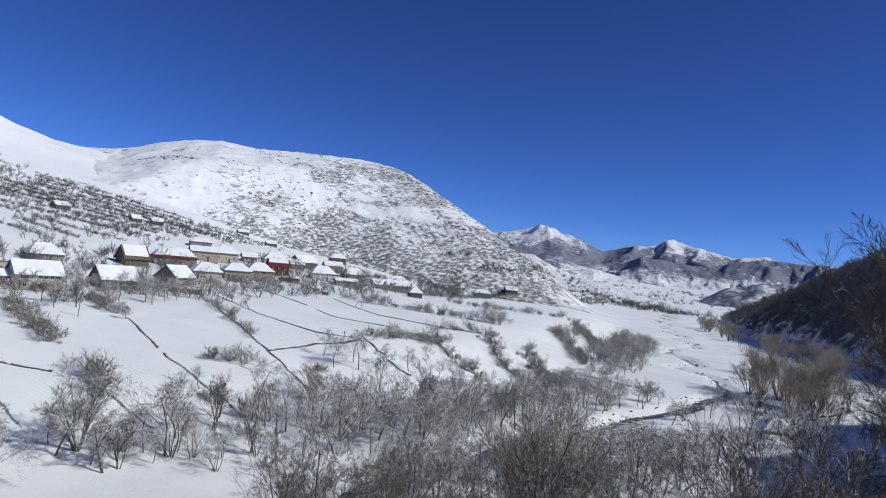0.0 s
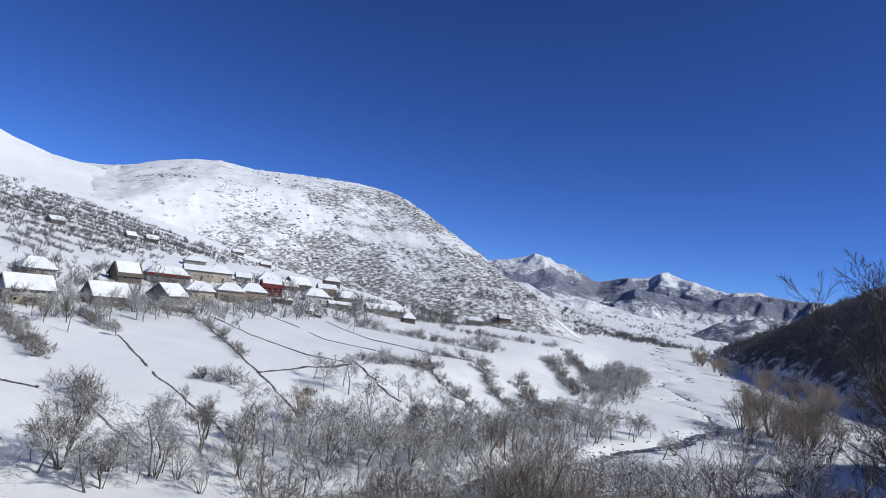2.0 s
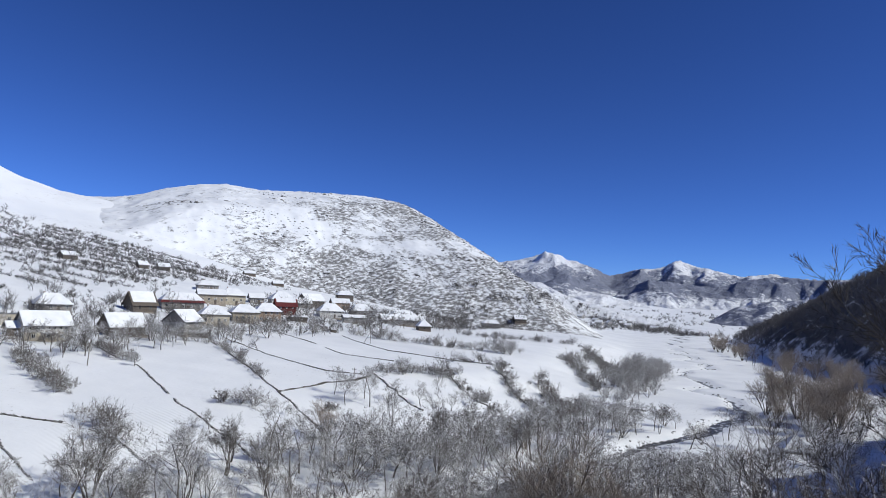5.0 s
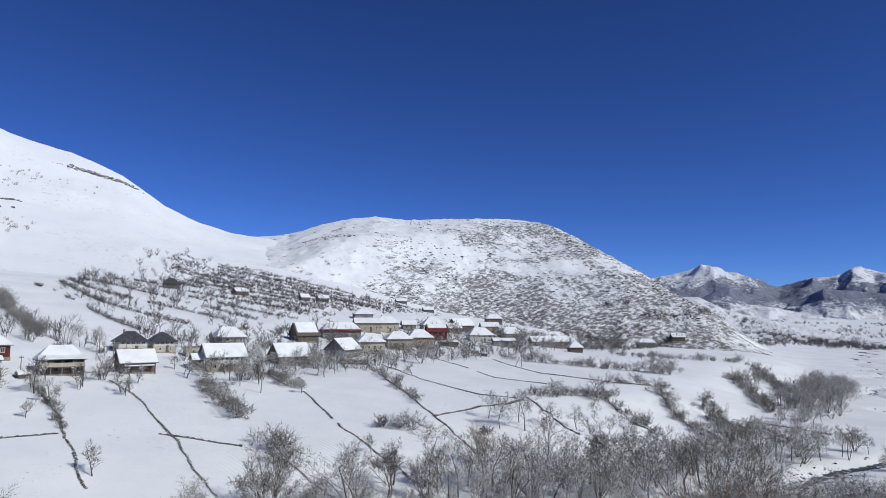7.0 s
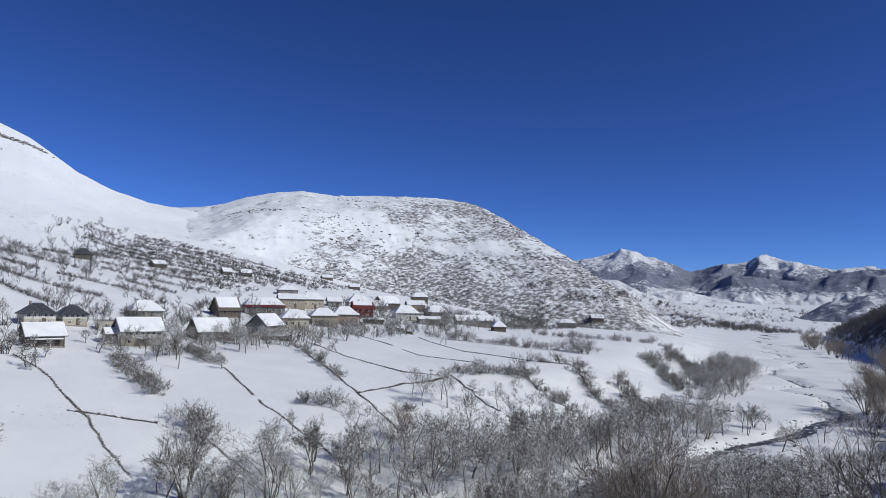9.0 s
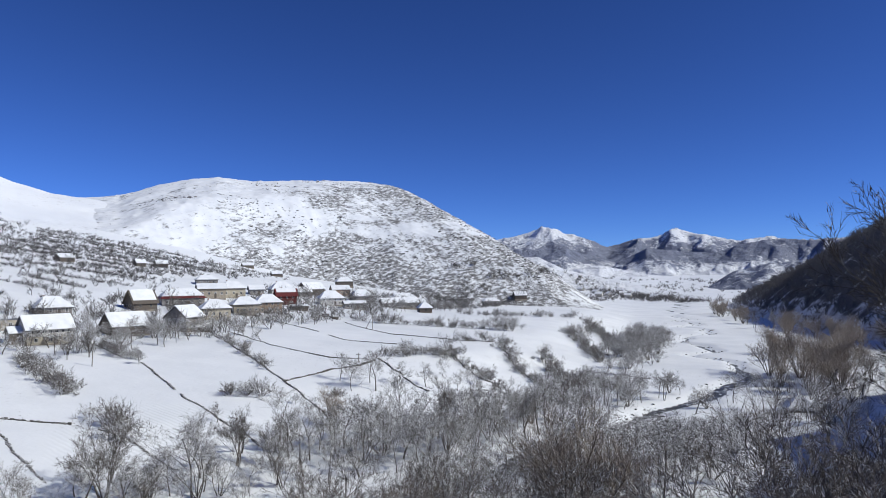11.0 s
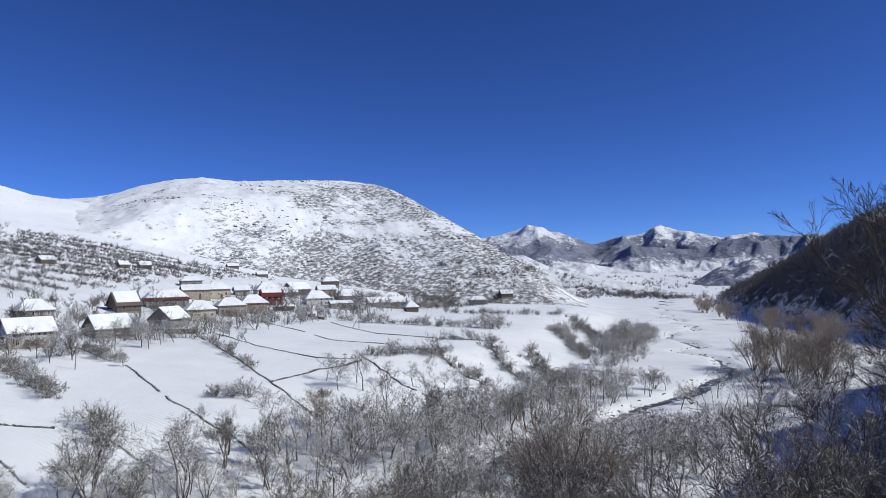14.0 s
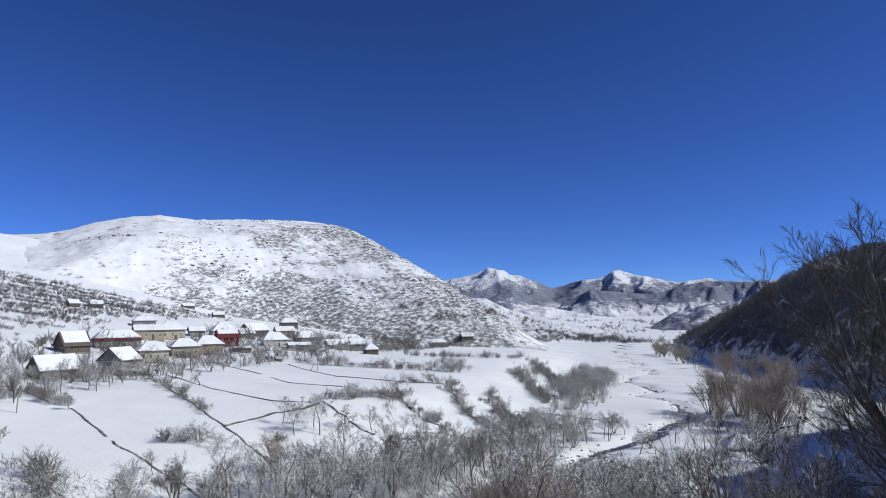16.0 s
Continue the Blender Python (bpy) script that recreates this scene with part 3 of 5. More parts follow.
def twigs(rows, rng):
    """The finest twigs, one slender blade each, turned every way."""
    a = np.asarray(rows, float)
    p0, p1, r = a[:, 0:3], a[:, 3:6], a[:, 6:7]
    d = p1 - p0
    e = np.cross(d, rng.normal(size=d.shape))
    e *= 1.15 * r / (np.linalg.norm(e, axis=1, keepdims=True) + 1e-9)
    n = len(a)
    return np.stack([p0 + e, p0 - e, p1], 1).reshape(-1, 3), np.arange(3 * n).reshape(n, 3)


def joined(*pieces):
    at, co, fs = 0, [], []
    for c, f in pieces:
        co.append(c), fs.append(f + at)
        at += len(c)
    return np.concatenate(co), np.concatenate(fs)


def tri_mesh(name, co, tris, mat, flat=True):
    me = bpy.data.meshes.new(name)
    me.vertices.add(len(co))
    me.vertices.foreach_set("co", np.asarray(co, np.float32).ravel())
    n = len(tris)
    me.loops.add(3 * n)
    me.loops.foreach_set("vertex_index", np.asarray(tris, np.int32).ravel())
    me.polygons.add(n)
    me.polygons.foreach_set("loop_start", np.arange(0, 3 * n, 3, dtype=np.int32))
    me.polygons.foreach_set("use_smooth", np.zeros(n, bool))
    me.materials.append(mat)
    me.update()
    return me


def branch(rng, rows, p, d, length, r, level, plan):
    """Grows one limb and what springs from it. plan: for each level (children, angle, length share, pieces, upward pull)."""
    kids, angle, share, pieces, lift = plan[level]
    last = level == len(plan) - 1
    if last and pieces == 1:
        q = p + (d + np.array([0, 0, lift]) * 0.3) * length
        rows[level].append((*p, *q, r, 0.0))
        return
    pts, dirs, radii = [p], [d], [r]
    for k in range(pieces):
        d = d + rng.normal(size=3) * 0.16 + np.array([0, 0, lift * 0.25])
        d = d / np.linalg.norm(d)
        q = pts[-1] + d * length / pieces
        rr = r * (1 - 0.75 * (k + 1) / pieces)
        rows[level].append((*pts[-1], *q, radii[-1], 0.0 if last and k == pieces - 1 else rr))
        pts.append(q), dirs.append(d), radii.append(rr)
    if last:
        return
    for k in range(kids):
        f = (0.28 if level == 0 else 0.15) + (0.72 if level == 0 else 0.85) * (k + rng.random()) / kids
        i = min(int(f * pieces), pieces - 1)
        g = f * pieces - i
        start = pts[i] + (pts[i + 1] - pts[i]) * g
        axis = dirs[i + 1]
        side = rng.normal(size=3)
        side -= axis * (side @ axis)
        side /= np.linalg.norm(side) + 1e-9
        t = radians(angle * (0.7 + 0.6 * rng.random()))
        out_d = axis * math.cos(t) + side * math.sin(t)
        out_d[2] += 0.1
        out_d /= np.linalg.norm(out_d)
        size = length * share * (1.15 - 0.55 * f) * (0.75 + 0.5 * rng.random())
        branch(rng, rows, start, out_d, size, max((radii[i] + (radii[i + 1] - radii[i]) * g) * 0.6, plan_twig[0]), level + 1, plan)


plan_twig = [0.012]


def woody(kind, seed, tall, stems, spread, plan, thick, twig, trunk_mat, crown_mat, label, category, split=1):
    """A bare tree or shrub of one or several stems: an Empty with trunk and crown."""
    rng = np.random.default_rng(seed)
    plan_twig[0] = twig
    rows = [[] for _ in plan]
    for k in range(stems):
        a = 2 * math.pi * (k + rng.random() * 0.7) / stems
        lean = spread * (0.4 + 0.8 * rng.random()) if stems > 1 else spread * rng.random()
        d = np.array([math.cos(a) * math.sin(lean), math.sin(a) * math.sin(lean), math.cos(lean)])
        p = np.array([math.cos(a), math.sin(a), 0]) * (0.05 * tall * rng.random() if stems > 1 else 0)
        p[2] = -0.25
        branch(rng, rows, p, d, tall * (0.62 + 0.3 * rng.random()) / (1.0 if stems > 1 else 1.0), thick * (0.7 + 0.5 * rng.random()), 0, plan)
    thing = new(kind)
    tagged(thing, label, category)
    per = plan[0][3]
    for k in range(stems):
        co, f = tube(rows[0][k * per:(k + 1) * per], 6)
        part("trunk" if stems == 1 else "stem", tri_mesh("stem", co, f, trunk_mat), thing)
    if split > 1:
        per = plan[1][3]
        for k in range(0, len(rows[1]), per):
            co, f = tube(rows[1][k:k + per], 5)
            part("limb", tri_mesh("limb", co, f, trunk_mat), thing)
    if split > 1:
        co, f = joined(spikes([r for lv in rows[split:-1] for r in lv], 3), twigs(rows[-1], rng))
    else:
        limbs = [r for lv in rows[split:-2] for r in lv]
        co, f = joined(*([spikes(limbs, 3)] if limbs else []), twigs(rows[-2], rng), twigs(rows[-1], rng))
    part("crown", tri_mesh("crown", co, f, crown_mat), thing)
    return thing


def park(thing):
    """Takes a finished pattern tree out of the scene; only its copies stay."""
    for o in (*thing.children_recursive, thing):
        scene.collection.objects.unlink(o)
    return thing


def set_out(thing, x, y, scale=1.0, turn=0.0, tilt=0.0, group="", label="", sink=0.0):
    x, y, scale = x * K, y * K, scale * K
    z = float(height(x, y)) - sink
    ob = copy_thing(thing, pose(x, y, z, tilt, 0, turn) @ Matrix.Diagonal((scale, scale, scale, 1)))
    return tagged(ob, label, "", group)


TREE = [(8, 50, 0.68, 4, 0.22), (6, 46, 0.60, 2, 0.18), (5, 44, 0.6, 1, 0.12), (8, 48, 0.8, 1, 0.1), (0, 0, 0, 1, 0.1)]
TREE_UP = [(7, 38, 0.58, 4, 0.4), (5, 38, 0.58, 2, 0.35), (5, 40, 0.6, 1, 0.3), (8, 44, 0.82, 1, 0.25), (0, 0, 0, 1, 0.25)]
CLUMP = [(6, 48, 0.64, 3, 0.15), (5, 46, 0.64, 1, 0.1), (10, 48, 0.8, 1, 0.16), (0, 0, 0, 1, 0.18)]
STEMS = [(7, 32, 0.52, 3, 0.4), (6, 36, 0.62, 1, 0.35), (9, 40, 0.82, 1, 0.3), (0, 0, 0, 1, 0.3)]
FAN = [(7, 42, 0.52, 4, 0.3), (5, 42, 0.54, 2, 0.25), (5, 44, 0.62, 1, 0.25), (7, 44, 0.88, 1, 0.25), (0, 0, 0, 1, 0.2)]
SHRUB = [(6, 46, 0.62, 2, 0.25), (12, 52, 0.66, 1, 0.15), (0, 0, 0, 1, 0.2)]

frosty = [park(woody("frosted_tree", 100 + k, (7.6, 8.4, 7.0, 8.8)[k], 1, 0.18, TREE, 0.15, 0.014, MAT_TRUNK, MAT_FROST, "bare deciduous tree with frosted twigs", "tree")) for k in range(4)]
thicket = [park(woody("frosted_clump", 120 + k, (6.5, 7.4, 6.0)[k], 5 + k, 0.5, CLUMP, 0.09, 0.014, MAT_TRUNK, MAT_FROST, "many-stemmed bare tree whitened by frost", "tree")) for k in range(3)]
willow = [park(woody("willow", 140 + k, (8.5, 7.5, 9.5)[k], 8 + k, 0.50, STEMS, 0.10, 0.013, MAT_TRUNK, MAT_BROWN, "brown leafless willow with many upright stems", "tree")) for k in range(3)]
grey_tree = [park(woody("bare_tree", 160 + k, (8.0, 9.0, 7.2)[k], 1 + k, 0.3, TREE_UP, 0.14, 0.013, MAT_TRUNK, MAT_GREY, "leafless grey-brown tree with a little snow", "tree")) for k in range(3)]
dark_tree = [park(woody("slope_tree", 220 + k, (9.0, 8.0)[k], 3 + k, 0.40, FAN, 0.11, 0.008, MAT_DARK, MAT_DARK, "dark many-stemmed tree on the shaded slope", "tree")) for k in range(2)]
shrub = [park(woody("shrub", 180 + k, (2.4, 2.0, 2.9, 1.7)[k], 11, 0.8, SHRUB, 0.035, 0.018, MAT_TRUNK, (MAT_FROST, MAT_GREY, MAT_FROST, MAT_GREY)[k], "bare shrub dusted with snow", "shrub")) for k in range(4)]
small_tree = [park(woody("fruit_tree", 200 + k, (3.8, 4.4, 3.3)[k], 1, 0.15, [(8, 52, 0.7, 3, 0.2), (7, 48, 0.6, 1, 0.15), (10, 50, 0.66, 1, 0.1), (0, 0, 0, 1, 0.1)], 0.10, 0.018, MAT_TRUNK, (MAT_FROST, MAT_GREY, MAT_FROST)[k], "small bare fruit tree in a snowy field", "tree")) for k in range(3)]
big_tree = park(woody("bare_tree", 240, 8.0, 8, 0.5, [(8, 42, 0.5, 4, 0.3), (7, 42, 0.55, 2, 0.25), (9, 42, 0.7, 1, 0.2), (0, 0, 0, 1, 0.2)], 0.11, 0.016, MAT_TRUNK, MAT_GREY, "broad many-stemmed bare tree at the meadow edge", "tree"))


def woody_mesh(name, seed, tall, stems, spread, plan, thick, twig, mat):
    """A whole shrub or far tree as one mesh."""
    rng = np.random.default_rng(seed)
    plan_twig[0] = twig
    rows = [[] for _ in plan]
    for k in range(stems):
        a = 2 * math.pi * (k + rng.random() * 0.7) / stems
        lean = spread * (0.3 + 0.8 * rng.random())
        d = np.array([math.cos(a) * math.sin(lean), math.sin(a) * math.sin(lean), math.cos(lean)])
        branch(rng, rows, np.array([math.cos(a) * 0.2, math.sin(a) * 0.2, -0.2]), d, tall * (0.6 + 0.4 * rng.random()), thick, 0, plan)
    co, f = joined(spikes([r for lv in rows[:-1] for r in lv], 3), twigs(rows[-1], rng))
    return tri_mesh(name, co, f, mat), co, f


def scatter(name, patterns, spots, mat, label, category):
    """Far plants that nobody could count: one object."""
    rng = np.random.default_rng(7)
    cos, fs, at = [], [], 0
    for x, y, z, size in spots:
        co, f = patterns[rng.integers(len(patterns))]
        a = rng.random() * 6.283
        c, s = math.cos(a) * size, math.sin(a) * size
        p = np.stack([co[:, 0] * c - co[:, 1] * s + x, co[:, 0] * s + co[:, 1] * c + y, co[:, 2] * size * (0.85 + 0.3 * rng.random()) + z], 1)
        cos.append(p), fs.append(f + at)
        at += len(co)
    return tagged(new(name, tri_mesh(name, np.concatenate(cos), np.concatenate(fs), mat)), label, category, kind="stuff")


def path_points(line, gap):
    """Even steps along a bent line."""
    pts = np.asarray(line, float)
    seg = np.hypot(*np.diff(pts, axis=0).T)
    run = np.concatenate([[0], np.cumsum(seg)])
    t = np.arange(0, run[-1], gap)
    return np.stack([np.interp(t, run, pts[:, 0]), np.interp(t, run, pts[:, 1])], 1)


HEDGE_SHRUBS = [woody_mesh("shrub", 300 + k, (2.3, 1.8, 2.7, 1.5)[k], 6, 0.85, [(5, 48, 0.66, 1, 0.25), (9, 52, 0.7, 1, 0.15), (0, 0, 0, 1, 0.2)], 0.035, 0.022, (MAT_FROST, MAT_ORCHARD, MAT_GREY, MAT_GREY)[k])[0] for k in range(4)]


def hedge(line, gap, size, wide=0.6, label="straggling snow-dusted hedge along a field edge", group="field hedges"):
    rng = np.random.default_rng(int(abs(line[0][0]) * 7 + abs(line[0][1])))
    thing = tagged(new("hedge"), label, "hedge", group)
    line = np.asarray(line) * K
    x0, y0 = line[0]
    thing.location = (float(x0), float(y0), float(height(x0, y0)))
    for x, y in path_points(line, gap * K):
        if rng.random() < 0.12:
            continue
        x, y = x + rng.normal() * wide * K, y + rng.normal() * wide * K
        ob = part("shrub", HEDGE_SHRUBS[rng.integers(4)], thing)
        k = K * size * (0.55 + 0.75 * rng.random())
        ob.matrix_basis = Matrix.Translation(-thing.location) @ pose(x, y, float(height(x, y)), 0, 0, rng.random() * 360) @ Matrix.Diagonal((k, k, k * (0.85 + 0.4 * rng.random()), 1))
    return thing


def stone_wall(line, tall=0.45, broken=0.1, label="low dry-stone field wall capped with snow"):
    """Rough stones laid along a line, partly under the snow."""
    rng = np.random.default_rng(int(abs(line[0][0]) * 11 + abs(line[0][1]) * 3))
    cube = np.array([(-1, -1, -1), (1, -1, -1), (1, 1, -1), (-1, 1, -1), (-1, -1, 1), (1, -1, 1), (1, 1, 1), (-1, 1, 1)], float)
    tris = np.array([(0, 2, 1), (0, 3, 2), (4, 5, 6), (4, 6, 7), (0, 1, 5), (0, 5, 4), (1, 2, 6), (1, 6, 5), (2, 3, 7), (2, 7, 6), (3, 0, 4), (3, 4, 7)])
    tall = tall * 0.55
    pts = path_points(np.asarray(line) * K, 0.3)
    cos, fs = [], []
    for i, (x, y) in enumerate(pts[:-1]):
        if vnoise(x * 0.09, y * 0.09, 5) < broken:
            continue
        a = math.atan2(*(pts[i + 1] - pts[i])[::-1])
        heap = 0.45 + 0.8 * vnoise(x * 0.12, y * 0.12, 9)
        sway = 0.5 * float(fbm(x, y, 6, 2, 12))
        for layer in range(2):
            if rng.random() < 0.16:
                continue
            v = cube * (0.30, 0.085 + 0.025 * heap, 0.26 * tall * heap) * (0.75 + 0.5 * rng.random(3)) + rng.normal(size=(8, 3)) * 0.05
            b = a + rng.normal() * 0.08
            px, py = x + sway + rng.normal() * 0.09, y + sway * 0.6 + rng.normal() * 0.09
            co = np.stack([v[:, 0] * math.cos(b) - v[:, 1] * math.sin(b) + px, v[:, 0] * math.sin(b) + v[:, 1] * math.cos(b) + py, v[:, 2] + float(height(px, py)) + tall * heap * (0.0 + 0.42 * layer)], 1)
            fs.append(tris + 8 * len(cos))
            cos.append(co)
    ob = new("stone_wall", tri_mesh("stone_wall", np.concatenate(cos), np.concatenate(fs), MAT_STONE))
    return tagged(ob, label, "wall", "field walls")


# water in the river bed, one winding ribbon
rs = np.arange(40, 900, 1.2)
rc, rw = stream_u(rs), bed_w(rs)
cols = []
for side in (-1.15, -0.4, 0.4, 1.15):
    wx, wy = xy(rs, rc + side * rw)
    cols.append(np.stack([wx, wy, np.full_like(wx, -0.22) + np.interp(rs, [40, 400, 900], [0, 0.05, 2.2])], 1))
wco = np.stack(cols, 1)
wi = (np.arange(len(rs) - 1)[:, None] * 4 + np.arange(3)[None, :]).ravel()
river = new("river_water", smooth_mesh("river_water", K * wco.reshape(-1, 3), np.stack([wi, wi + 1, wi + 5, wi + 4], 1), MAT_WATER))
tagged(river, "dark shallow stream winding between snowy gravel banks", "river", kind="structure")

# ---- field edges ----
stone_wall([(-89.3, 111.7), (-78.6, 105.4), (-69.2, 97.4), (-59.7, 89.4), (-51.8, 82.0), (-44.4, 76.0)])
stone_wall([(-46.5, 91.9), (-42.6, 90.5), (-38.2, 87.0), (-33.0, 83.0)], 0.45)
stone_wall([(-72.9, 141.3), (-64.6, 133.2), (-56.8, 126.9), (-42.2, 108.6), (-33.4, 100.1), (-28.8, 96.8), (-24, 92)])
stone_wall([(-58.6, 170.2), (-41.6, 143.1), (-33.7, 129.7), (-29.3, 122.6), (-23.0, 114.2), (-18.6, 106.9)], 0.65)
stone_wall([(-29.0, 122.6), (-23.2, 133.5), (-17.9, 140.9), (-15.4, 147.2)], 1.1, 0.0, "stone terrace wall with snow on top")
stone_wall([(-58.1, 180.4), (-40.6, 158.4), (-25.6, 147.3), (-16.6, 148.1)], 0.5)
stone_wall([(-54.5, 212.6), (-36.3, 191.6), (-26.4, 176.0), (-12.9, 173.0)], 0.5, 0.2)
stone_wall([(-46.5, 245.1), (-28.3, 210.6), (-15.9, 194.4), (2.0, 187.5), (15.9, 191.8)], 0.6, 0.2)
stone_wall([(-79.3, 74.1), (-76.1, 79.5), (-73.8, 82.9)], 0.75, 0.0)
stone_wall([(-63.2, 90.6), (-57.1, 91.7), (-51.0, 92.4)], 0.5, 0.35)
stone_wall([(-95.1, 100.0), (-82.9, 91.5), (-73.8, 83.6), (-66.6, 77.3), (-58.7, 70.4)], 0.5)
stone_wall([(-85.6, 63.4), (-76.5, 56.3), (-70, 51)], 0.45)
stone_wall([(-158.1, 106.7), (-157.5, 111.1), (-150.8, 111.4)], 0.6, 0.1)
stone_wall([(-285.7, 185.8), (-280.2, 210.2), (-268.9, 234.1), (-216.3, 195.4), (-181.4, 170.2)], 0.7, 0.25)
stone_wall([(0.8, 167.5), (6.2, 151.9), (11.7, 138.5)], 0.6, 0.2)
stone_wall([(13.9, 182.0), (17.8, 168.1), (20.7, 152.1), (22.2, 142.3)], 0.6, 0.1)
stone_wall([(-15.1, 150.2), (-8.8, 135.7), (-3.2, 126.5)], 0.6, 0.1)
stone_wall([(31.1, 175.8), (37.4, 174.5), (43.3, 169.0), (48.3, 162.5)], 0.7, 0.15)

hedge([(-75.7, 120.7), (-63.8, 109.8), (-56.5, 103.4)], 0.40, 0.8, 0.8, "broad tangled hedge dusted with snow")
hedge([(-47.5, 94.5), (-43.5, 91.5), (-41.0, 89.5)], 0.7, 1.1, 0.9)
hedge([(-58.6, 170.2), (-41.6, 143.1), (-33.7, 129.7)], 1.6, 0.8, 0.5)
hedge([(-72.9, 141.3), (-64.6, 133.2), (-57.9, 128.6)], 1.0, 0.85, 0.7)
hedge([(-13.8, 154.4), (-8.4, 159.8), (-1.7, 164.5), (3.0, 166)], 0.7, 1.05, 1.2, "dense snowy thicket along the terrace edge")
hedge([(1.9, 186.0), (10.8, 189.7), (19.5, 192.0)], 0.9, 0.85, 0.6)
hedge([(0.8, 167.5), (6.2, 151.9), (11.7, 138.5)], 0.9, 0.8, 0.7)
hedge([(13.9, 182.0), (17.8, 168.1), (20.7, 152.1)], 0.8, 0.9, 0.9)
hedge([(25.6, 183.7), (27.2, 163.8), (27.3, 154.1)], 0.6, 0.95, 1.2, "frosty scrub filling a gully in the bank")
hedge([(42.1, 239.8), (42.7, 211.7), (43.2, 192.2)], 0.8, 1.1, 1.3, "frosty scrub filling a gully in the bank")
hedge([(60.2, 283.7), (57.4, 240.2), (54.8, 206.9)], 0.9, 1.2, 1.6, "frosty scrub filling a gully in the bank")
hedge([(-114.7, 85.0), (-99.7, 73.8), (-87.3, 64.4), (-82.0, 60.4)], 0.6, 0.45, 0.2)
hedge([(-168.9, 110.8), (-151.3, 101.2), (-135.0, 92.2)], 0.6, 1.0, 0.6, "dark hedge climbing the slope above the houses")
hedge([(-106.0, 93.8), (-90.4, 81.9), (-79.1, 73.9)], 0.7, 0.5, 0.25)
hedge([(-95.1, 100.0), (-82.9, 91.5), (-73.8, 83.6)], 1.0, 0.6, 0.3)
hedge([(-172.0, 165.0), (-144.5, 145.1), (-125.8, 133.3)], 0.5, 0.95, 0.7, "dark hedge climbing the slope above the houses")
hedge([(-186.8, 140.9), (-159.3, 125.5), (-141.3, 114.7)], 0.55, 1.0, 0.7, "dark hedge climbing the slope above the houses")
hedge([(-197.5, 161.3), (-177, 148), (-157.4, 136.3)], 0.8, 1.0, 0.7, "dark hedge climbing the slope above the houses")
hedge([(-30, 225), (-10, 222), (10, 224), (24, 228)], 1.0, 1.1, 1.0)
hedge([(5, 285), (30, 292), (60, 300)], 1.3, 1.1, 1.2)

# ---- trees that stand singly ----
for k, (x, y, size) in enumerate(((-101.2, 77.5, 1.0), (-90.7, 79.3, 0.9), (-88.8, 87.2, 1.1), (-82.1, 85.5, 0.85), (-91.1, 96.2, 1.2), (-84.5, 92.1, 1.2), (-80.0, 104.4, 0.9), (-60.6, 73.8, 0.9),
                                  (-72.4, 60.7, 1.0), (-139.0, 94.4, 1.1), (-139.3, 102.6, 1.2), (-44.3, 162.1, 1.0), (-24.8, 111.3, 0.6), (-33.5, 99.5, 0.65), (-92, 112, 1.3), (-57, 126, 0.9))):
    set_out(small_tree[k % 3], x, y, size, k * 77)
for k, (x, y, size) in enumerate(((-33.1, 112.2, 1.15), (-35.6, 111.6, 1.2), (-30.8, 112.9, 1.25), (-19.3, 118.5, 1.2))):
    set_out(shrub[k % 4], x, y, size, k * 50, group="shrubs in the field")
for k, (x, y, size) in enumerate(((-17.1, 121.8, 0.75), (-12.9, 123.3, 0.75), (-9.4, 129.7, 0.55), (-4.1, 132.4, 0.6), (-20, 127, 0.7), (-14.5, 128, 0.6), (2, 133, 0.55), (6, 140, 0.5), (-1, 141, 0.5))):
    set_out(frosty[k % 4], x, y, size, k * 67, group="young trees below the terrace")
for k, (x, y, size) in enumerate(((19.3, 222.2, 1.2), (17.0, 223.5, 1.0), (21.5, 221.8, 1.0))):
    set_out(thicket[k % 3], x, y, size * 0.75, k * 40)

for k, (x, y, size) in enumerate(((-124.0, 101.5, 0.68), (-127.5, 103.0, 0.5), (-134.4, 103.7, 0.55), (-137.5, 102.4, 0.5), (-140.7, 103.6, 0.6), (-143.9, 99.5, 0.5), (-131.4, 120.4, 0.6), (-129.0, 124.1, 0.55), (-112.9, 131.1, 0.7), (-107.3, 130.6, 0.55), (-92.7, 140.2, 0.6), (-82.8, 161.0, 0.6), (-79.0, 168.0, 0.65))):
    set_out((frosty[:2] + thicket[:1] + grey_tree[:1])[k % 4], x, y, size, k * 63, group="garden trees")

# ---- the belt of trees along the river, and the slope below the road ----
rng = np.random.default_rng(21)
BELT = "trees along the river"
for x, y, size, turn, kind in ((-37.2, 74.0, 1.0, 0, big_tree), (-28.8, 77.0, 0.95, 61, frosty[1]), (-26.0, 78.0, 0.7, 122, thicket[0]), (-20.5, 82.0, 0.8, 200, grey_tree[0]), (-23.0, 79.0, 0.6, 30, frosty[2]), (-33.0, 76.0, 0.6, 80, thicket[2])):
    set_out(kind, x, y, size, turn, group=BELT)


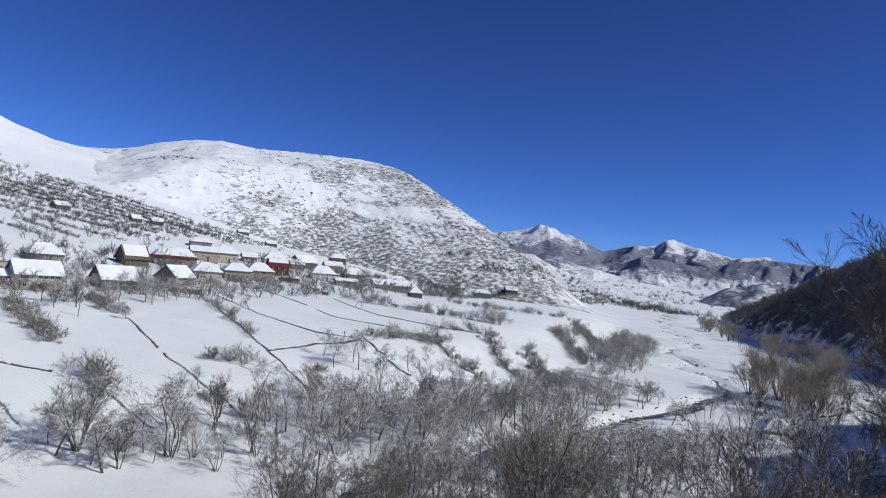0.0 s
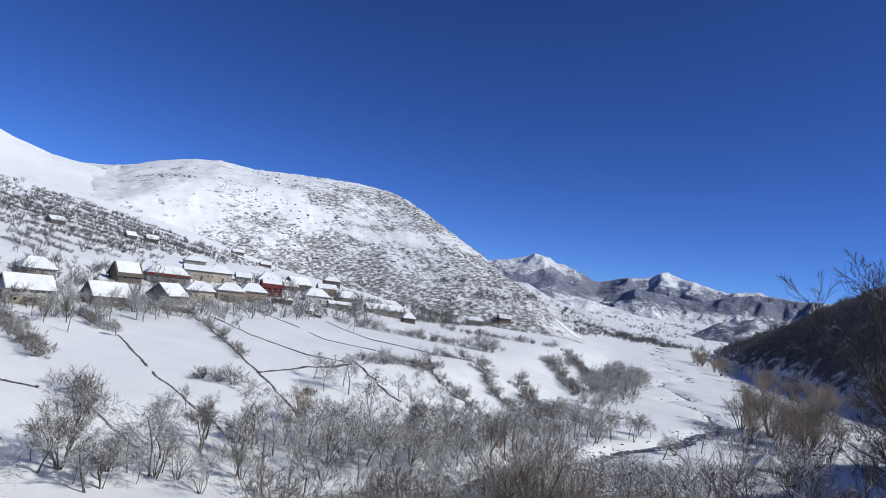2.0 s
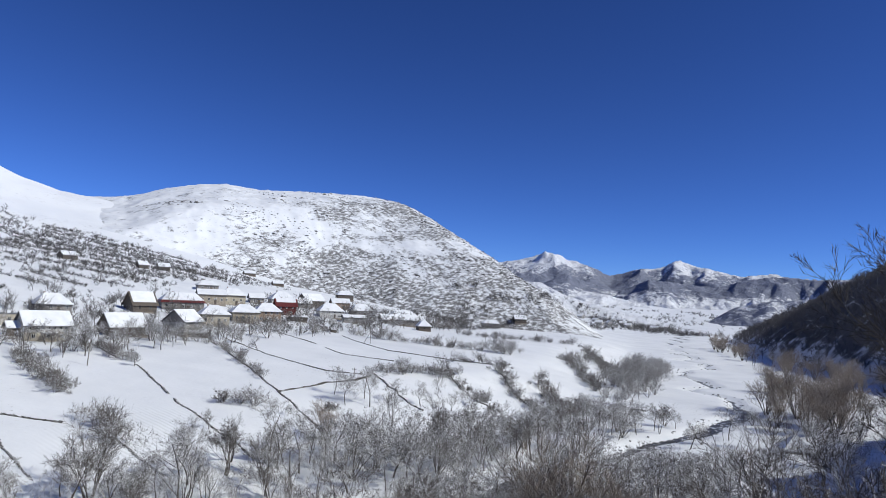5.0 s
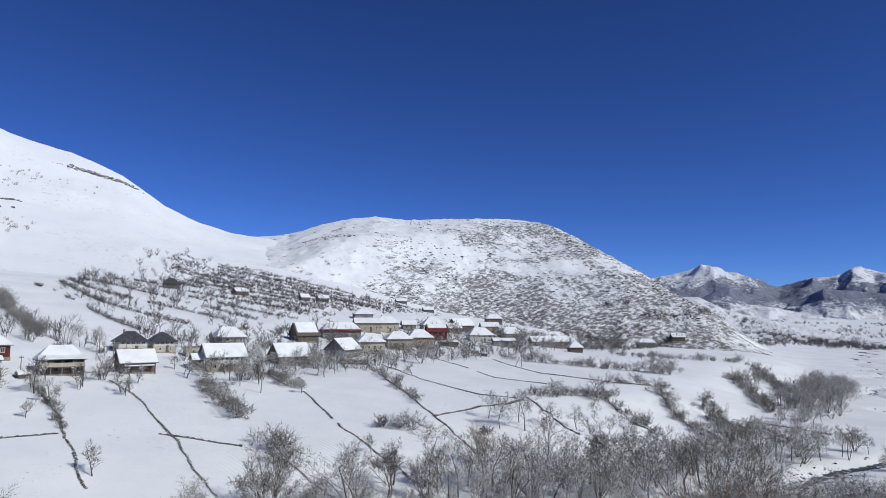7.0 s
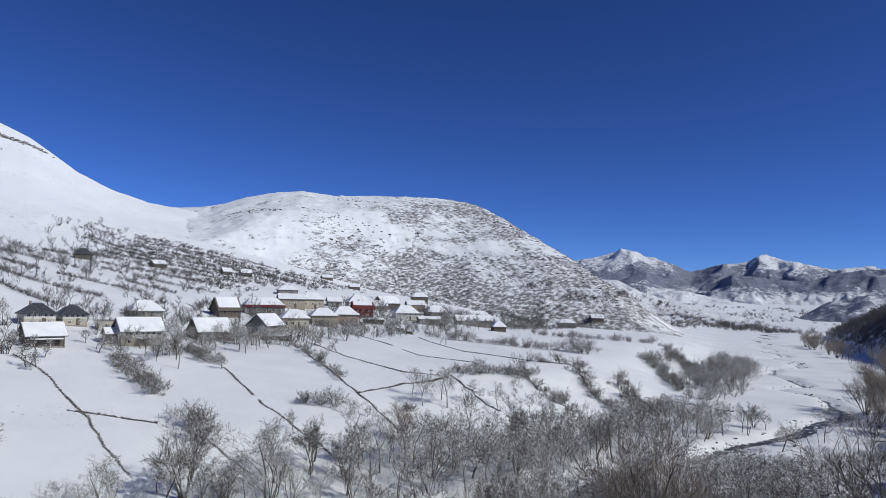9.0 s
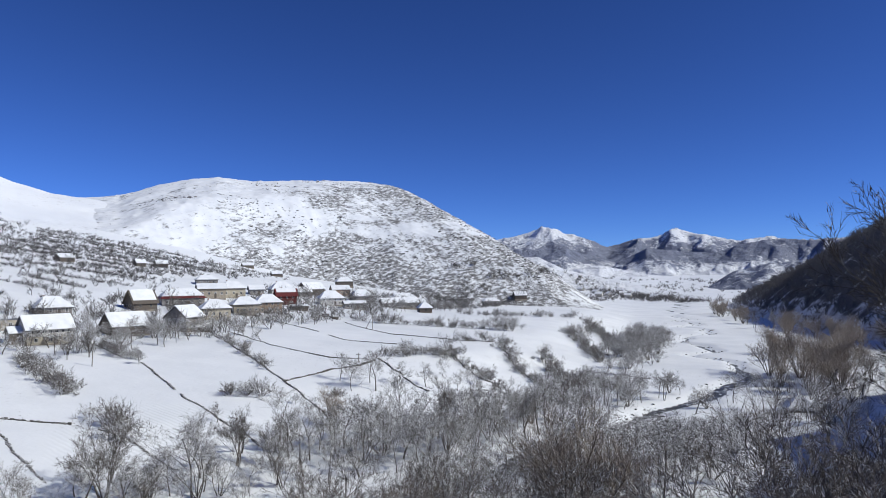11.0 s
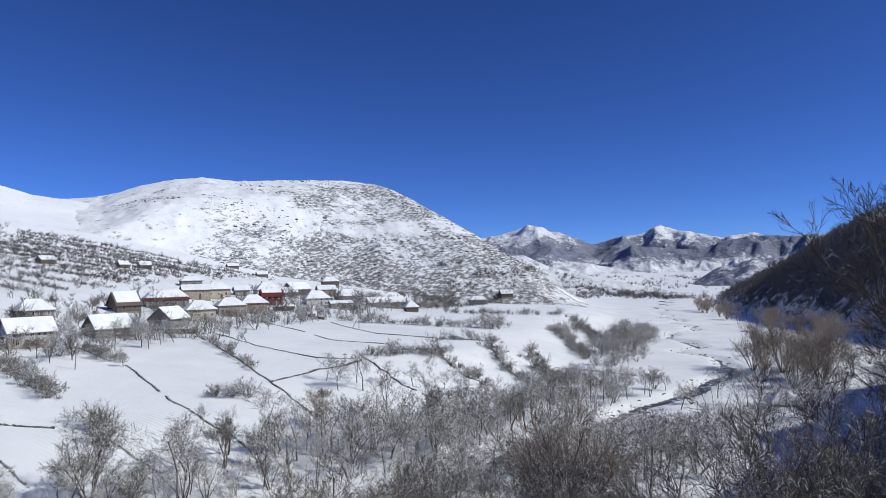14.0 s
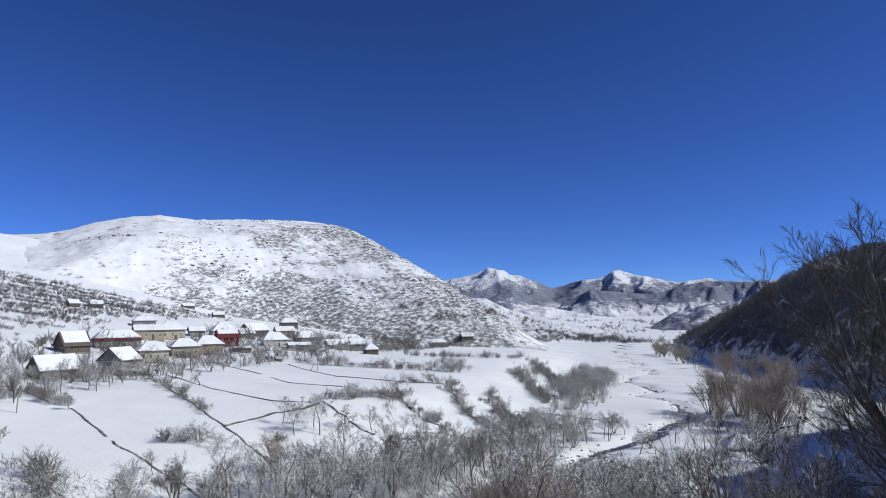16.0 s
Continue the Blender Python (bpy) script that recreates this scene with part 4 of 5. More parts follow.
def sow(count, lo_s, hi_s, lo, hi, kinds, size, gap, group=BELT):
    """Trees strewn over a stretch of the valley floor, none closer than gap."""
    done, tries = [], 0
    while len(done) < count and tries < 6000:
        tries += 1
        s = lo_s + (hi_s - lo_s) * rng.random()
        u = lo(s) + (hi(s) - lo(s)) * rng.random()
        if abs(u - float(stream_u(s))) < float(river_w(s)) + 1.0 or any((s - a) ** 2 + (u - b) ** 2 < gap * gap for a, b in done):
            continue
        done.append((s, u))
        x, y = xy(s, u)
        away, k = math.hypot(x, y), size * (0.7 + 0.55 * rng.random())
        if away < 34:
            continue
        if -28 < math.degrees(math.atan2(-x, y)) < -12.5 and away < 128:   # the meadow by the bend is open: only low growth
            under = float(np.interp(-math.degrees(math.atan2(-x, y)), [12.5, 16, 21, 24, 28], [11.6, 11.2, 10.6, 10.0, 9.2]))
            k = min(k, (EYE / K - float(plan_height(x, y)) - away * math.tan(radians(under))) / 8.5)
            if k < 0.25:
                continue
        set_out(kinds[rng.integers(len(kinds))], x, y, k, rng.random() * 360, group=group)
    return done


for k, (b, size) in enumerate(((58.0, 1.1), (55.1, 1.12), (52.7, 1.15), (49.3, 1.2), (48.1, 0.95), (45.8, 1.1), (42.0, 0.7), (34.9, 0.95))):
    r = 66 + 3 * (k % 3)
    set_out((frosty + thicket)[k % 7], -math.sin(radians(b)) * r, math.cos(radians(b)) * r, size, 47 * k, group=BELT)
mixed = frosty + frosty + thicket + grey_tree
sow(56, 82, 116, lambda s: float(stream_u(s)) + 3, lambda s: float(foot_u(s)) + 3, mixed, 0.80, 2.4)
sow(46, 116, 152, lambda s: float(stream_u(s)) + 3, lambda s: float(foot_u(s)) + 1, mixed, 0.62, 2.3)
sow(8, 62, 82, lambda s: float(stream_u(s)) + 6, lambda s: float(foot_u(s)) - 3, mixed, 0.7, 3.2)
sow(22, 54, 86, lambda s: float(foot_u(s)) - 1, lambda s: float(foot_u(s)) + 9, grey_tree + frosty + thicket[:1], 0.72, 2.6)
sow(18, 0, 66, lambda s: float(foot_u(s)) - 4, lambda s: float(foot_u(s)) + 5, frosty + thicket + grey_tree, 0.75, 3.0)
sow(70, 60, 116, lambda s: float(stream_u(s)) - 26, lambda s: float(stream_u(s)) - 3, frosty + grey_tree[:1] + thicket, 0.85, 2.8)
sow(28, 60, 128, lambda s: float(stream_u(s)) - 52, lambda s: float(stream_u(s)) - 20, dark_tree + grey_tree + frosty, 0.9, 3.4)
sow(26, 92, 126, lambda s: float(stream_u(s)) - 26, lambda s: float(stream_u(s)) - 3, frosty + thicket[:1], 0.62, 1.9)
sow(24, 122, 165, lambda s: float(stream_u(s)) - 30, lambda s: float(stream_u(s)) - 6, frosty + thicket, 0.55, 3.4)
sow(16, 150, 205, lambda s: float(foot_u(s)) - 5, lambda s: float(foot_u(s)) + 5, frosty + thicket + thicket, 0.55, 3.0)
sow(52, 205, 285, lambda s: float(foot_u(s)) - 3, lambda s: float(foot_u(s)) + 11, thicket + thicket + grey_tree[:1], 0.75, 3.0)
sow(13, 156, 188, lambda s: -30, lambda s: -12, willow, 1.05, 3.0, "willows on the far bank")
sow(9, 190, 262, lambda s: -46, lambda s: -22, willow, 0.7, 3.6, "willows on the far bank")
sow(40, 240, 480, lambda s: float(spur_u(s)) - 2, lambda s: float(spur_u(s)) + 16, willow + willow + grey_tree, 0.9, 4.2, "willows on the far bank")
sow(30, 120, 200, lambda s: -80, lambda s: -34, grey_tree + thicket, 0.75, 4.4, "trees on the far bank")
sow(44, 104, 330, lambda s: 108, lambda s: 140, small_tree + thicket[:1] + grey_tree[:1], 0.85, 3.6, "garden trees")
sow(30, 108, 255, lambda s: 109, lambda s: 121, frosty + small_tree, 0.6, 3.6, "garden trees")
sow(22, 40, 104, lambda s: 118, lambda s: 128, small_tree, 0.95, 3.6, "garden trees")
sow(36, 92, 152, lambda s: 107, lambda s: 120, frosty + grey_tree[:1] + small_tree + thicket[:1], 0.6, 2.6, "garden trees")
sow(26, 180, 330, lambda s: 108, lambda s: 124, small_tree, 1.0, 4.0, "garden trees")
for k, (x, y, size) in enumerate(((12.3, 64.8, 1.42), (14.6, 66.0, 1.25), (-17.0, 103.0, 0.6), (10.3, 66.8, 1.15))):
    set_out(willow[k % 3], x, y, size, k * 90, group=BELT)

# dark trees on the slope below the road, their tops well under the eye
SLOPE = "trees below the road"
for k in range(40):
    b = rng.uniform(-22, 12) if k < 24 else rng.uniform(-38, -27)
    r = rng.uniform(46, 62) if k < 24 else rng.uniform(30, 52)
    x, y = math.sin(radians(-b)) * r, math.cos(radians(b)) * r
    under = rng.uniform(14.5, 18.0) if b > -26 else rng.uniform(9.5, 14.0)
    room = EYE / K - r * math.tan(radians(under)) - float(plan_height(x, y))
    if 2.2 < room < 13:
        set_out((dark_tree + grey_tree)[rng.integers(5)], x, y, room / 8.6, rng.random() * 360, group=SLOPE)

# the two trees beside the road
NEAR = [(9, 32, 0.42, 6, 0.4), (7, 36, 0.5, 3, 0.35), (6, 36, 0.55, 2, 0.3), (6, 38, 0.75, 1, 0.3), (0, 0, 0, 1, 0.25)]
near_tree = woody("roadside_tree", 625, 7.4, 8, 0.26, NEAR, 0.09, 0.005, MAT_TRUNK, MAT_TRUNK, "tall bare roadside tree with fine dark twigs", "tree", 2)
near_tree.matrix_basis = pose(9.6, 11.0, float(height(9.6, 11.0)) - 0.2, 0, 0, 60)
near_two = woody("roadside_tree", 511, 4.9, 1, 0.2, [(10, 62, 0.7, 6, 0.2), (7, 42, 0.55, 3, 0.25), (6, 38, 0.55, 2, 0.25), (6, 38, 0.75, 1, 0.25), (0, 0, 0, 1, 0.2)], 0.12, 0.0055, MAT_TRUNK, MAT_TRUNK, "smaller bare roadside tree with spreading branches", "tree", 2)
near_two.matrix_basis = pose(8.9, 13.4, float(height(8.9, 13.4)) - 0.2, 0, -9, 140)

# ---- orchards, scrub and woods too many to count ----
LITTLE = [(5, 45, 0.65, 1, 0.3), (6, 50, 0.75, 1, 0.2), (0, 0, 0, 1, 0.2)]
TUFT = [(10, 48, 0.65, 1, 0.25), (0, 0, 0, 1, 0.2)]
orchard_kinds = [woody_mesh("orchard_tree", 400 + k, 2.4 + 0.5 * k, 2 + k % 2, 0.35, LITTLE, 0.07, 0.03, MAT_GREY)[1:] for k in range(4)]
bushy_kinds = [woody_mesh("far_bush", 420 + k, 1.7 + 0.4 * k, 6, 0.7, TUFT, 0.045, 0.035, MAT_GREY)[1:] for k in range(4)]
wood_kinds = [woody_mesh("far_tree", 440 + k, 2.6 + 0.5 * k, 3, 0.4, TUFT, 0.12, 0.09, MAT_GREY)[1:] for k in range(4)]
rng = np.random.default_rng(33)


def spots_on(points, size):
    points = K * np.asarray(points)
    zs = height(points[:, 0], points[:, 1])
    return [(x, y, z, K * size * (0.6 + 0.7 * rng.random())) for (x, y), z in zip(points, zs)]


# rows of fruit bushes running down the slope above the village, fanning out towards the hill
rows_at = []
for row in range(14):
    f = row / 13
    x0, y0, x1, y1 = -188 - 73 * f, 196 + 186 * f, -116 + 4 * f, 164 + 236 * f
    n = int(math.hypot(x1 - x0, y1 - y0) / 0.66)
    for k in range(n):
        g = k / n
        x, y = x0 + (x1 - x0) * g, y0 + (y1 - y0) * g + 3.0 * math.sin(g * 5 + row * 1.7) - 5 * math.sin(g * math.pi)
        if vnoise(x / 9, row * 3.3, 77) < 0.27 or (f > 0.25 and g < 0.10 + 0.25 * vnoise(row * 1.3, 4.0, 5)):
            continue
        rows_at.append((x + rng.normal() * 0.5, y + rng.normal() * 0.3))
for k in range(6500):
    f, g = 0.3 + 0.75 * rng.random(), 0.05 + 1.0 * rng.random()
    x, y = -188 - 73 * f + (72 + 87 * f) * g, 196 + 186 * f + (50 * f - 32) * g
    if vnoise(x / 26, y / 9, 178) > 0.57 and rng.random() < 0.36:
        rows_at.append((x, y))
extra = len(rows_at) + 260
while len(rows_at) < extra:
    f, g = rng.random(), 0.12 + 0.98 * rng.random()
    x0, y0, x1, y1 = -188 - 73 * f, 196 + 186 * f, -116 + 14 * f, 164 + 236 * f
    x, y = x0 + (x1 - x0) * g, y0 + (y1 - y0) * g
    if vnoise(x / 14, y / 12, 78) > (0.70 if f < 0.25 else 0.50):
        rows_at.append((x, y))
scatter("orchard", orchard_kinds[:1] + bushy_kinds[:2] + bushy_kinds[:2], spots_on(rows_at, 0.70), MAT_ORCHARD, "terraced rows of bare fruit trees and bushes", "orchard")

# gardens between the houses and along the foot of the hill
garden_at = []
while len(garden_at) < 900:
    s, u = rng.uniform(60, 470), rng.uniform(110, 168)
    if vnoise(s / 14, u / 10, 91) > (0.5 if s > 110 else 0.66):
        garden_at.append(xy(s, u))
for k in range(330):   # single trees between the rows
    f, g = rng.random(), rng.random()
    garden_at.append((-188 - 73 * f + (72 + 87 * f) * g, 196 + 186 * f + (50 * f - 32) * g))
scatter("garden_scrub", orchard_kinds + bushy_kinds, spots_on(garden_at, 1.15), MAT_ORCHARD, "bare trees and bushes in the village gardens", "bushes")
strip_at = []
while len(strip_at) < 380:
    s = rng.uniform(300, 760)
    u = float(np.interp(s, [300, 450, 600, 760], [118, 108, 92, 80])) + rng.normal() * float(np.interp(s, [300, 500, 620, 760], [2, 3, 9, 18]))
    strip_at.append(xy(s, u))
scatter("valley_scrub", orchard_kinds + bushy_kinds, spots_on(strip_at, 1.0), MAT_ORCHARD, "dark line of bare bushes along the foot of the hill", "bushes")

# woods on the shaded hill
ws, wu = rng.uniform(150, 640, 26000), rng.uniform(-220, -20, 26000)
wx, wy = xy(ws, wu)
ok = (wooded_spur(wx, wy) > base(wx, wy) + 2.5) & (np.degrees(np.arctan2(wx, wy)) < 50)
wood_at = np.stack([wx[ok], wy[ok]], 1)[:5200]
scatter("hillside_wood", wood_kinds, spots_on(wood_at, 1.0), MAT_WOOD, "dense leafless wood on the shaded hillside", "woods")

# bushes on the big slope
slope_at = []
while len(slope_at) < 260:
    a, r = math.radians(rng.uniform(40, 62)), rng.uniform(380, 600)
    x, y = -math.sin(a) * r, math.cos(a) * r
    if vnoise(x / 45, y / 45, 15) > 0.62 or (a > 0.92 and vnoise(x / 20, y / 20, 16) > 0.5):
        slope_at.append((x, y))
scatter("mountain_scrub", bushy_kinds, spots_on(slope_at, 0.8), MAT_DARK, "scattered dark bushes on the mountain snow", "bushes")

# thickets and hedges on the plain at the valley's end
plain_at = []
while len(plain_at) < 300:
    s, u = rng.uniform(640, 1700), rng.uniform(-60, 190)
    if vnoise(s / 90, u / 26, 95) > 0.60:
        plain_at.append(xy(s, u))
for k in range(460):   # the trees round the farther hamlet
    s = rng.uniform(650, 930)
    plain_at.append(xy(s, float(np.interp(s, [650, 747, 838, 924], [2, 44, 82, 135])) + rng.normal() * 17))
scatter("plain_scrub", bushy_kinds, spots_on(plain_at, 1.7), MAT_ORCHARD, "dark thickets on the snowy plain beyond the hill", "bushes")

# ---- crags: loose rock in bands and clusters on the hills ----
ICO = [(0, 0, 1), (0.89, 0, 0.45), (0.28, 0.85, 0.45), (-0.72, 0.53, 0.45), (-0.72, -0.53, 0.45), (0.28, -0.85, 0.45), (0.72, 0.53, -0.45), (-0.28, 0.85, -0.45), (-0.89, 0, -0.45), (-0.28, -0.85, -0.45), (0.72, -0.53, -0.45), (0, 0, -1)]
ICO_F = np.array([(0, 1, 2), (0, 2, 3), (0, 3, 4), (0, 4, 5), (0, 5, 1), (1, 6, 2), (2, 7, 3), (3, 8, 4), (4, 9, 5), (5, 10, 1), (6, 7, 2), (7, 8, 3), (8, 9, 4), (9, 10, 5), (10, 6, 1), (11, 7, 6), (11, 8, 7), (11, 9, 8), (11, 10, 9), (11, 6, 10)])


def rock_field(name, spots, label):
    """Angular rocks, half sunk in the ground: rows of x, y and size in plan units."""
    rng = np.random.default_rng(len(spots))
    p = np.asarray(spots) * K
    z = height(p[:, 0], p[:, 1])
    ico = np.array(ICO)
    cos, fs = [], []
    for (x, y, r), zz in zip(p, z):
        v = ico * (0.75 + 0.5 * rng.random((12, 1))) * (r * (0.8 + 0.9 * rng.random()), r * (0.6 + 0.5 * rng.random()), r * (0.45 + 0.4 * rng.random()))
        a = rng.random() * 6.283
        c, s = math.cos(a), math.sin(a)
        fs.append(ICO_F + 12 * len(cos))
        cos.append(np.stack([v[:, 0] * c - v[:, 1] * s + x, v[:, 0] * s + v[:, 1] * c + y, v[:, 2] + zz], 1))
    return tagged(new(name, tri_mesh(name, np.concatenate(cos), np.concatenate(fs), MAT_CRAGSTONE)), label, "rocks", kind="stuff")


rng = np.random.default_rng(77)
crag_at = []
while len(crag_at) < 2600:
    a, r = math.radians(rng.uniform(-13, 25)), rng.uniform(430, 760)
    x, y = -math.sin(a) * r, math.cos(a) * r
    # beds dip across the front and run down the flank
    k = vnoise((x * 0.55 + y) / 17, (y - x) / 60, 81) * 0.6 + vnoise(x / 40, y / 40, 82) * 0.4 + (0.08 if x > -60 else -0.04)
    if k > 0.60 and rocky_hill(x, y) > base(x, y) + 1:
        crag_at.append((x, y, 0.35 + 0.95 * rng.random() ** 3))
rock_field("crags", crag_at, "dark outcrops and boulders on the snowy hill")
scree_at = []
while len(scree_at) < 620:
    a, r = math.radians(rng.uniform(48, 66)), rng.uniform(520, 650)
    x, y = -math.sin(a) * r, math.cos(a) * r
    if vnoise(x / 30, y / 30, 84) * 0.6 + vnoise(x / 9, y / 9, 85) * 0.4 > 0.55 - 0.006 * (math.degrees(a) - 56):
        scree_at.append((x, y, 0.4 + 0.9 * rng.random() ** 2))
# outcrops: middle, length and depth along the fall line, lean, count
for cx, cy, wide, deep, n in ((-413, 488, 22, 5, 240), (-404, 512, 10, 4, 60), (-346, 316, 13, 3, 80), (-354, 345, 7, 2, 30), (-357, 252, 7, 2, 26), (-500, 338, 16, 9, 150)):
    ox, oy = -cy / math.hypot(cx, cy), cx / math.hypot(cx, cy)
    for k in range(n):
        t, q = rng.normal() * 0.55, rng.normal() * 0.6
        x, y = cx + ox * t * wide + cx / 600 * q * deep, cy + oy * t * wide + cy / 600 * q * deep
        scree_at.append((x - 0.35 * t * wide * cx / 600, y - 0.35 * t * wide * cy / 600, 0.5 + 1.3 * rng.random() ** 2))
rock_field("scree", scree_at, "rocky outcrops and scree on the mountain snow")
bed_at = []
while len(bed_at) < 700:
    s = rng.uniform(70, 420)
    u = float(stream_u(s)) + rng.choice((-1, 1)) * float(river_w(s)) * rng.uniform(0.1, 1.4)
    bed_at.append((*xy(s, u), 0.12 + 0.34 * rng.random() ** 2))
rock_field("river_stones", bed_at, "snow-topped stones along the stream")

# ---- the village ----


def block(bm, x0, x1, y0, y1, z0, z1):
    """Adds a box to a bmesh."""
    v = [bm.verts.new(p) for p in ((x0, y0, z0), (x1, y0, z0), (x1, y1, z0), (x0, y1, z0), (x0, y0, z1), (x1, y0, z1), (x1, y1, z1), (x0, y1, z1))]
    for f in ((3, 2, 1, 0), (4, 5, 6, 7), (0, 1, 5, 4), (1, 2, 6, 5), (2, 3, 7, 6), (3, 0, 4, 7)):
        bm.faces.new([v[i] for i in f])
    return v


def made(name, bm, mat, parent, label="", bevel=0.0, smooth=False):
    if bevel:
        bmesh.ops.bevel(bm, geom=bm.edges[:], offset=bevel, segments=2, affect="EDGES", clamp_overlap=True)
    bmesh.ops.recalc_face_normals(bm, faces=bm.faces[:])
    me = bpy.data.meshes.new(name)
    bm.to_mesh(me)
    bm.free()
    me.materials.append(mat)
    for p in me.polygons:
        p.use_smooth = smooth
    return part(name, me, parent, label)


def box_part(name, dims, mat, parent, label="", bevel=0.0):
    bm = bmesh.new()
    block(bm, *dims)
    return made(name, bm, mat, parent, label, bevel)


def roof_shell(bm, w, d, z, rise, hip, over, thick):
    """A closed roof slab: gable (hip = 0) or hipped by that length at both ends."""
    hw, hd = w / 2 + over, d / 2 + over
    drop = over * rise / (d / 2)
    rx = max(hw - hip - (over if hip else 0), 0.05)
    low = [(-hw, -hd, z - drop), (hw, -hd, z - drop), (hw, hd, z - drop), (-hw, hd, z - drop)]
    ridge = [(-rx, 0, z + rise), (rx, 0, z + rise)]
    a = [bm.verts.new(p) for p in low + ridge]
    b = [bm.verts.new((x, y, zz + thick)) for x, y, zz in low + ridge]
    tops = [(0, 1, 5, 4), (2, 3, 4, 5), (1, 2, 5), (3, 0, 4)]
    if hip:
        for f in tops:
            bm.faces.new([b[i] for i in f])
            bm.faces.new([a[i] for i in reversed(f)])
        rim = (0, 1, 2, 3)
    else:
        for f in tops[:2]:
            bm.faces.new([b[i] for i in f])
            bm.faces.new([a[i] for i in reversed(f)])
        rim = (0, 1, 5, 2, 3, 4)
    for i, k in zip(rim, rim[1:] + rim[:1]):
        bm.faces.new([a[i], a[k], b[k], b[i]])


WINDOW_MESHES = {}


def window_meshes(w, h, mat):
    """Shared meshes of one window size: casing with a mullion, and its pane."""
    key = (w, h, mat.name)
    if key not in WINDOW_MESHES:
        bm = bmesh.new()
        t = 0.10
        xs, zs = (-w / 2, -w / 2 + t, -0.035, 0.035, w / 2 - t, w / 2), (0, t, h - t, h)
        grid = [[bm.verts.new((px, 0.02, pz)) for pz in zs] for px in xs]
        for a in range(5):
            for b in range(3):
                if not (b == 1 and a in (1, 3)):
                    bm.faces.new((grid[a][b], grid[a + 1][b], grid[a + 1][b + 1], grid[a][b + 1]))
        top = bmesh.ops.extrude_face_region(bm, geom=bm.faces[:])
        bmesh.ops.translate(bm, verts=[v for v in top["geom"] if isinstance(v, bmesh.types.BMVert)], vec=(0, -0.08, 0))
        bmesh.ops.recalc_face_normals(bm, faces=bm.faces[:])
        f = bpy.data.meshes.new("window")
        bm.to_mesh(f), bm.free()
        f.materials.append(mat)
        bm = bmesh.new()
        block(bm, -w / 2 + t * 0.8, w / 2 - t * 0.8, -0.02, 0.01, t * 0.8, h - t * 0.8)
        g = bpy.data.meshes.new("pane")
        bm.to_mesh(g), bm.free()
        g.materials.append(MAT_GLASS)
        WINDOW_MESHES[key] = (f, g)
    return WINDOW_MESHES[key]


def put_windows(house_ob, n, x0, x1, y, z, w, h, mat, side=0):
    """n windows in a row on the front (side 0), the left end (1) or the right end (2)."""
    f, g = window_meshes(w, h, mat)
    for k in range(n):
        x = x0 + (x1 - x0) * (k + 0.5) / n
        win = part("window", f, house_ob)
        win.matrix_basis = pose(x, y, z) if side == 0 else pose(y, x, z, 0, 0, -90 if side == 1 else 90)
        part("pane", g, win)


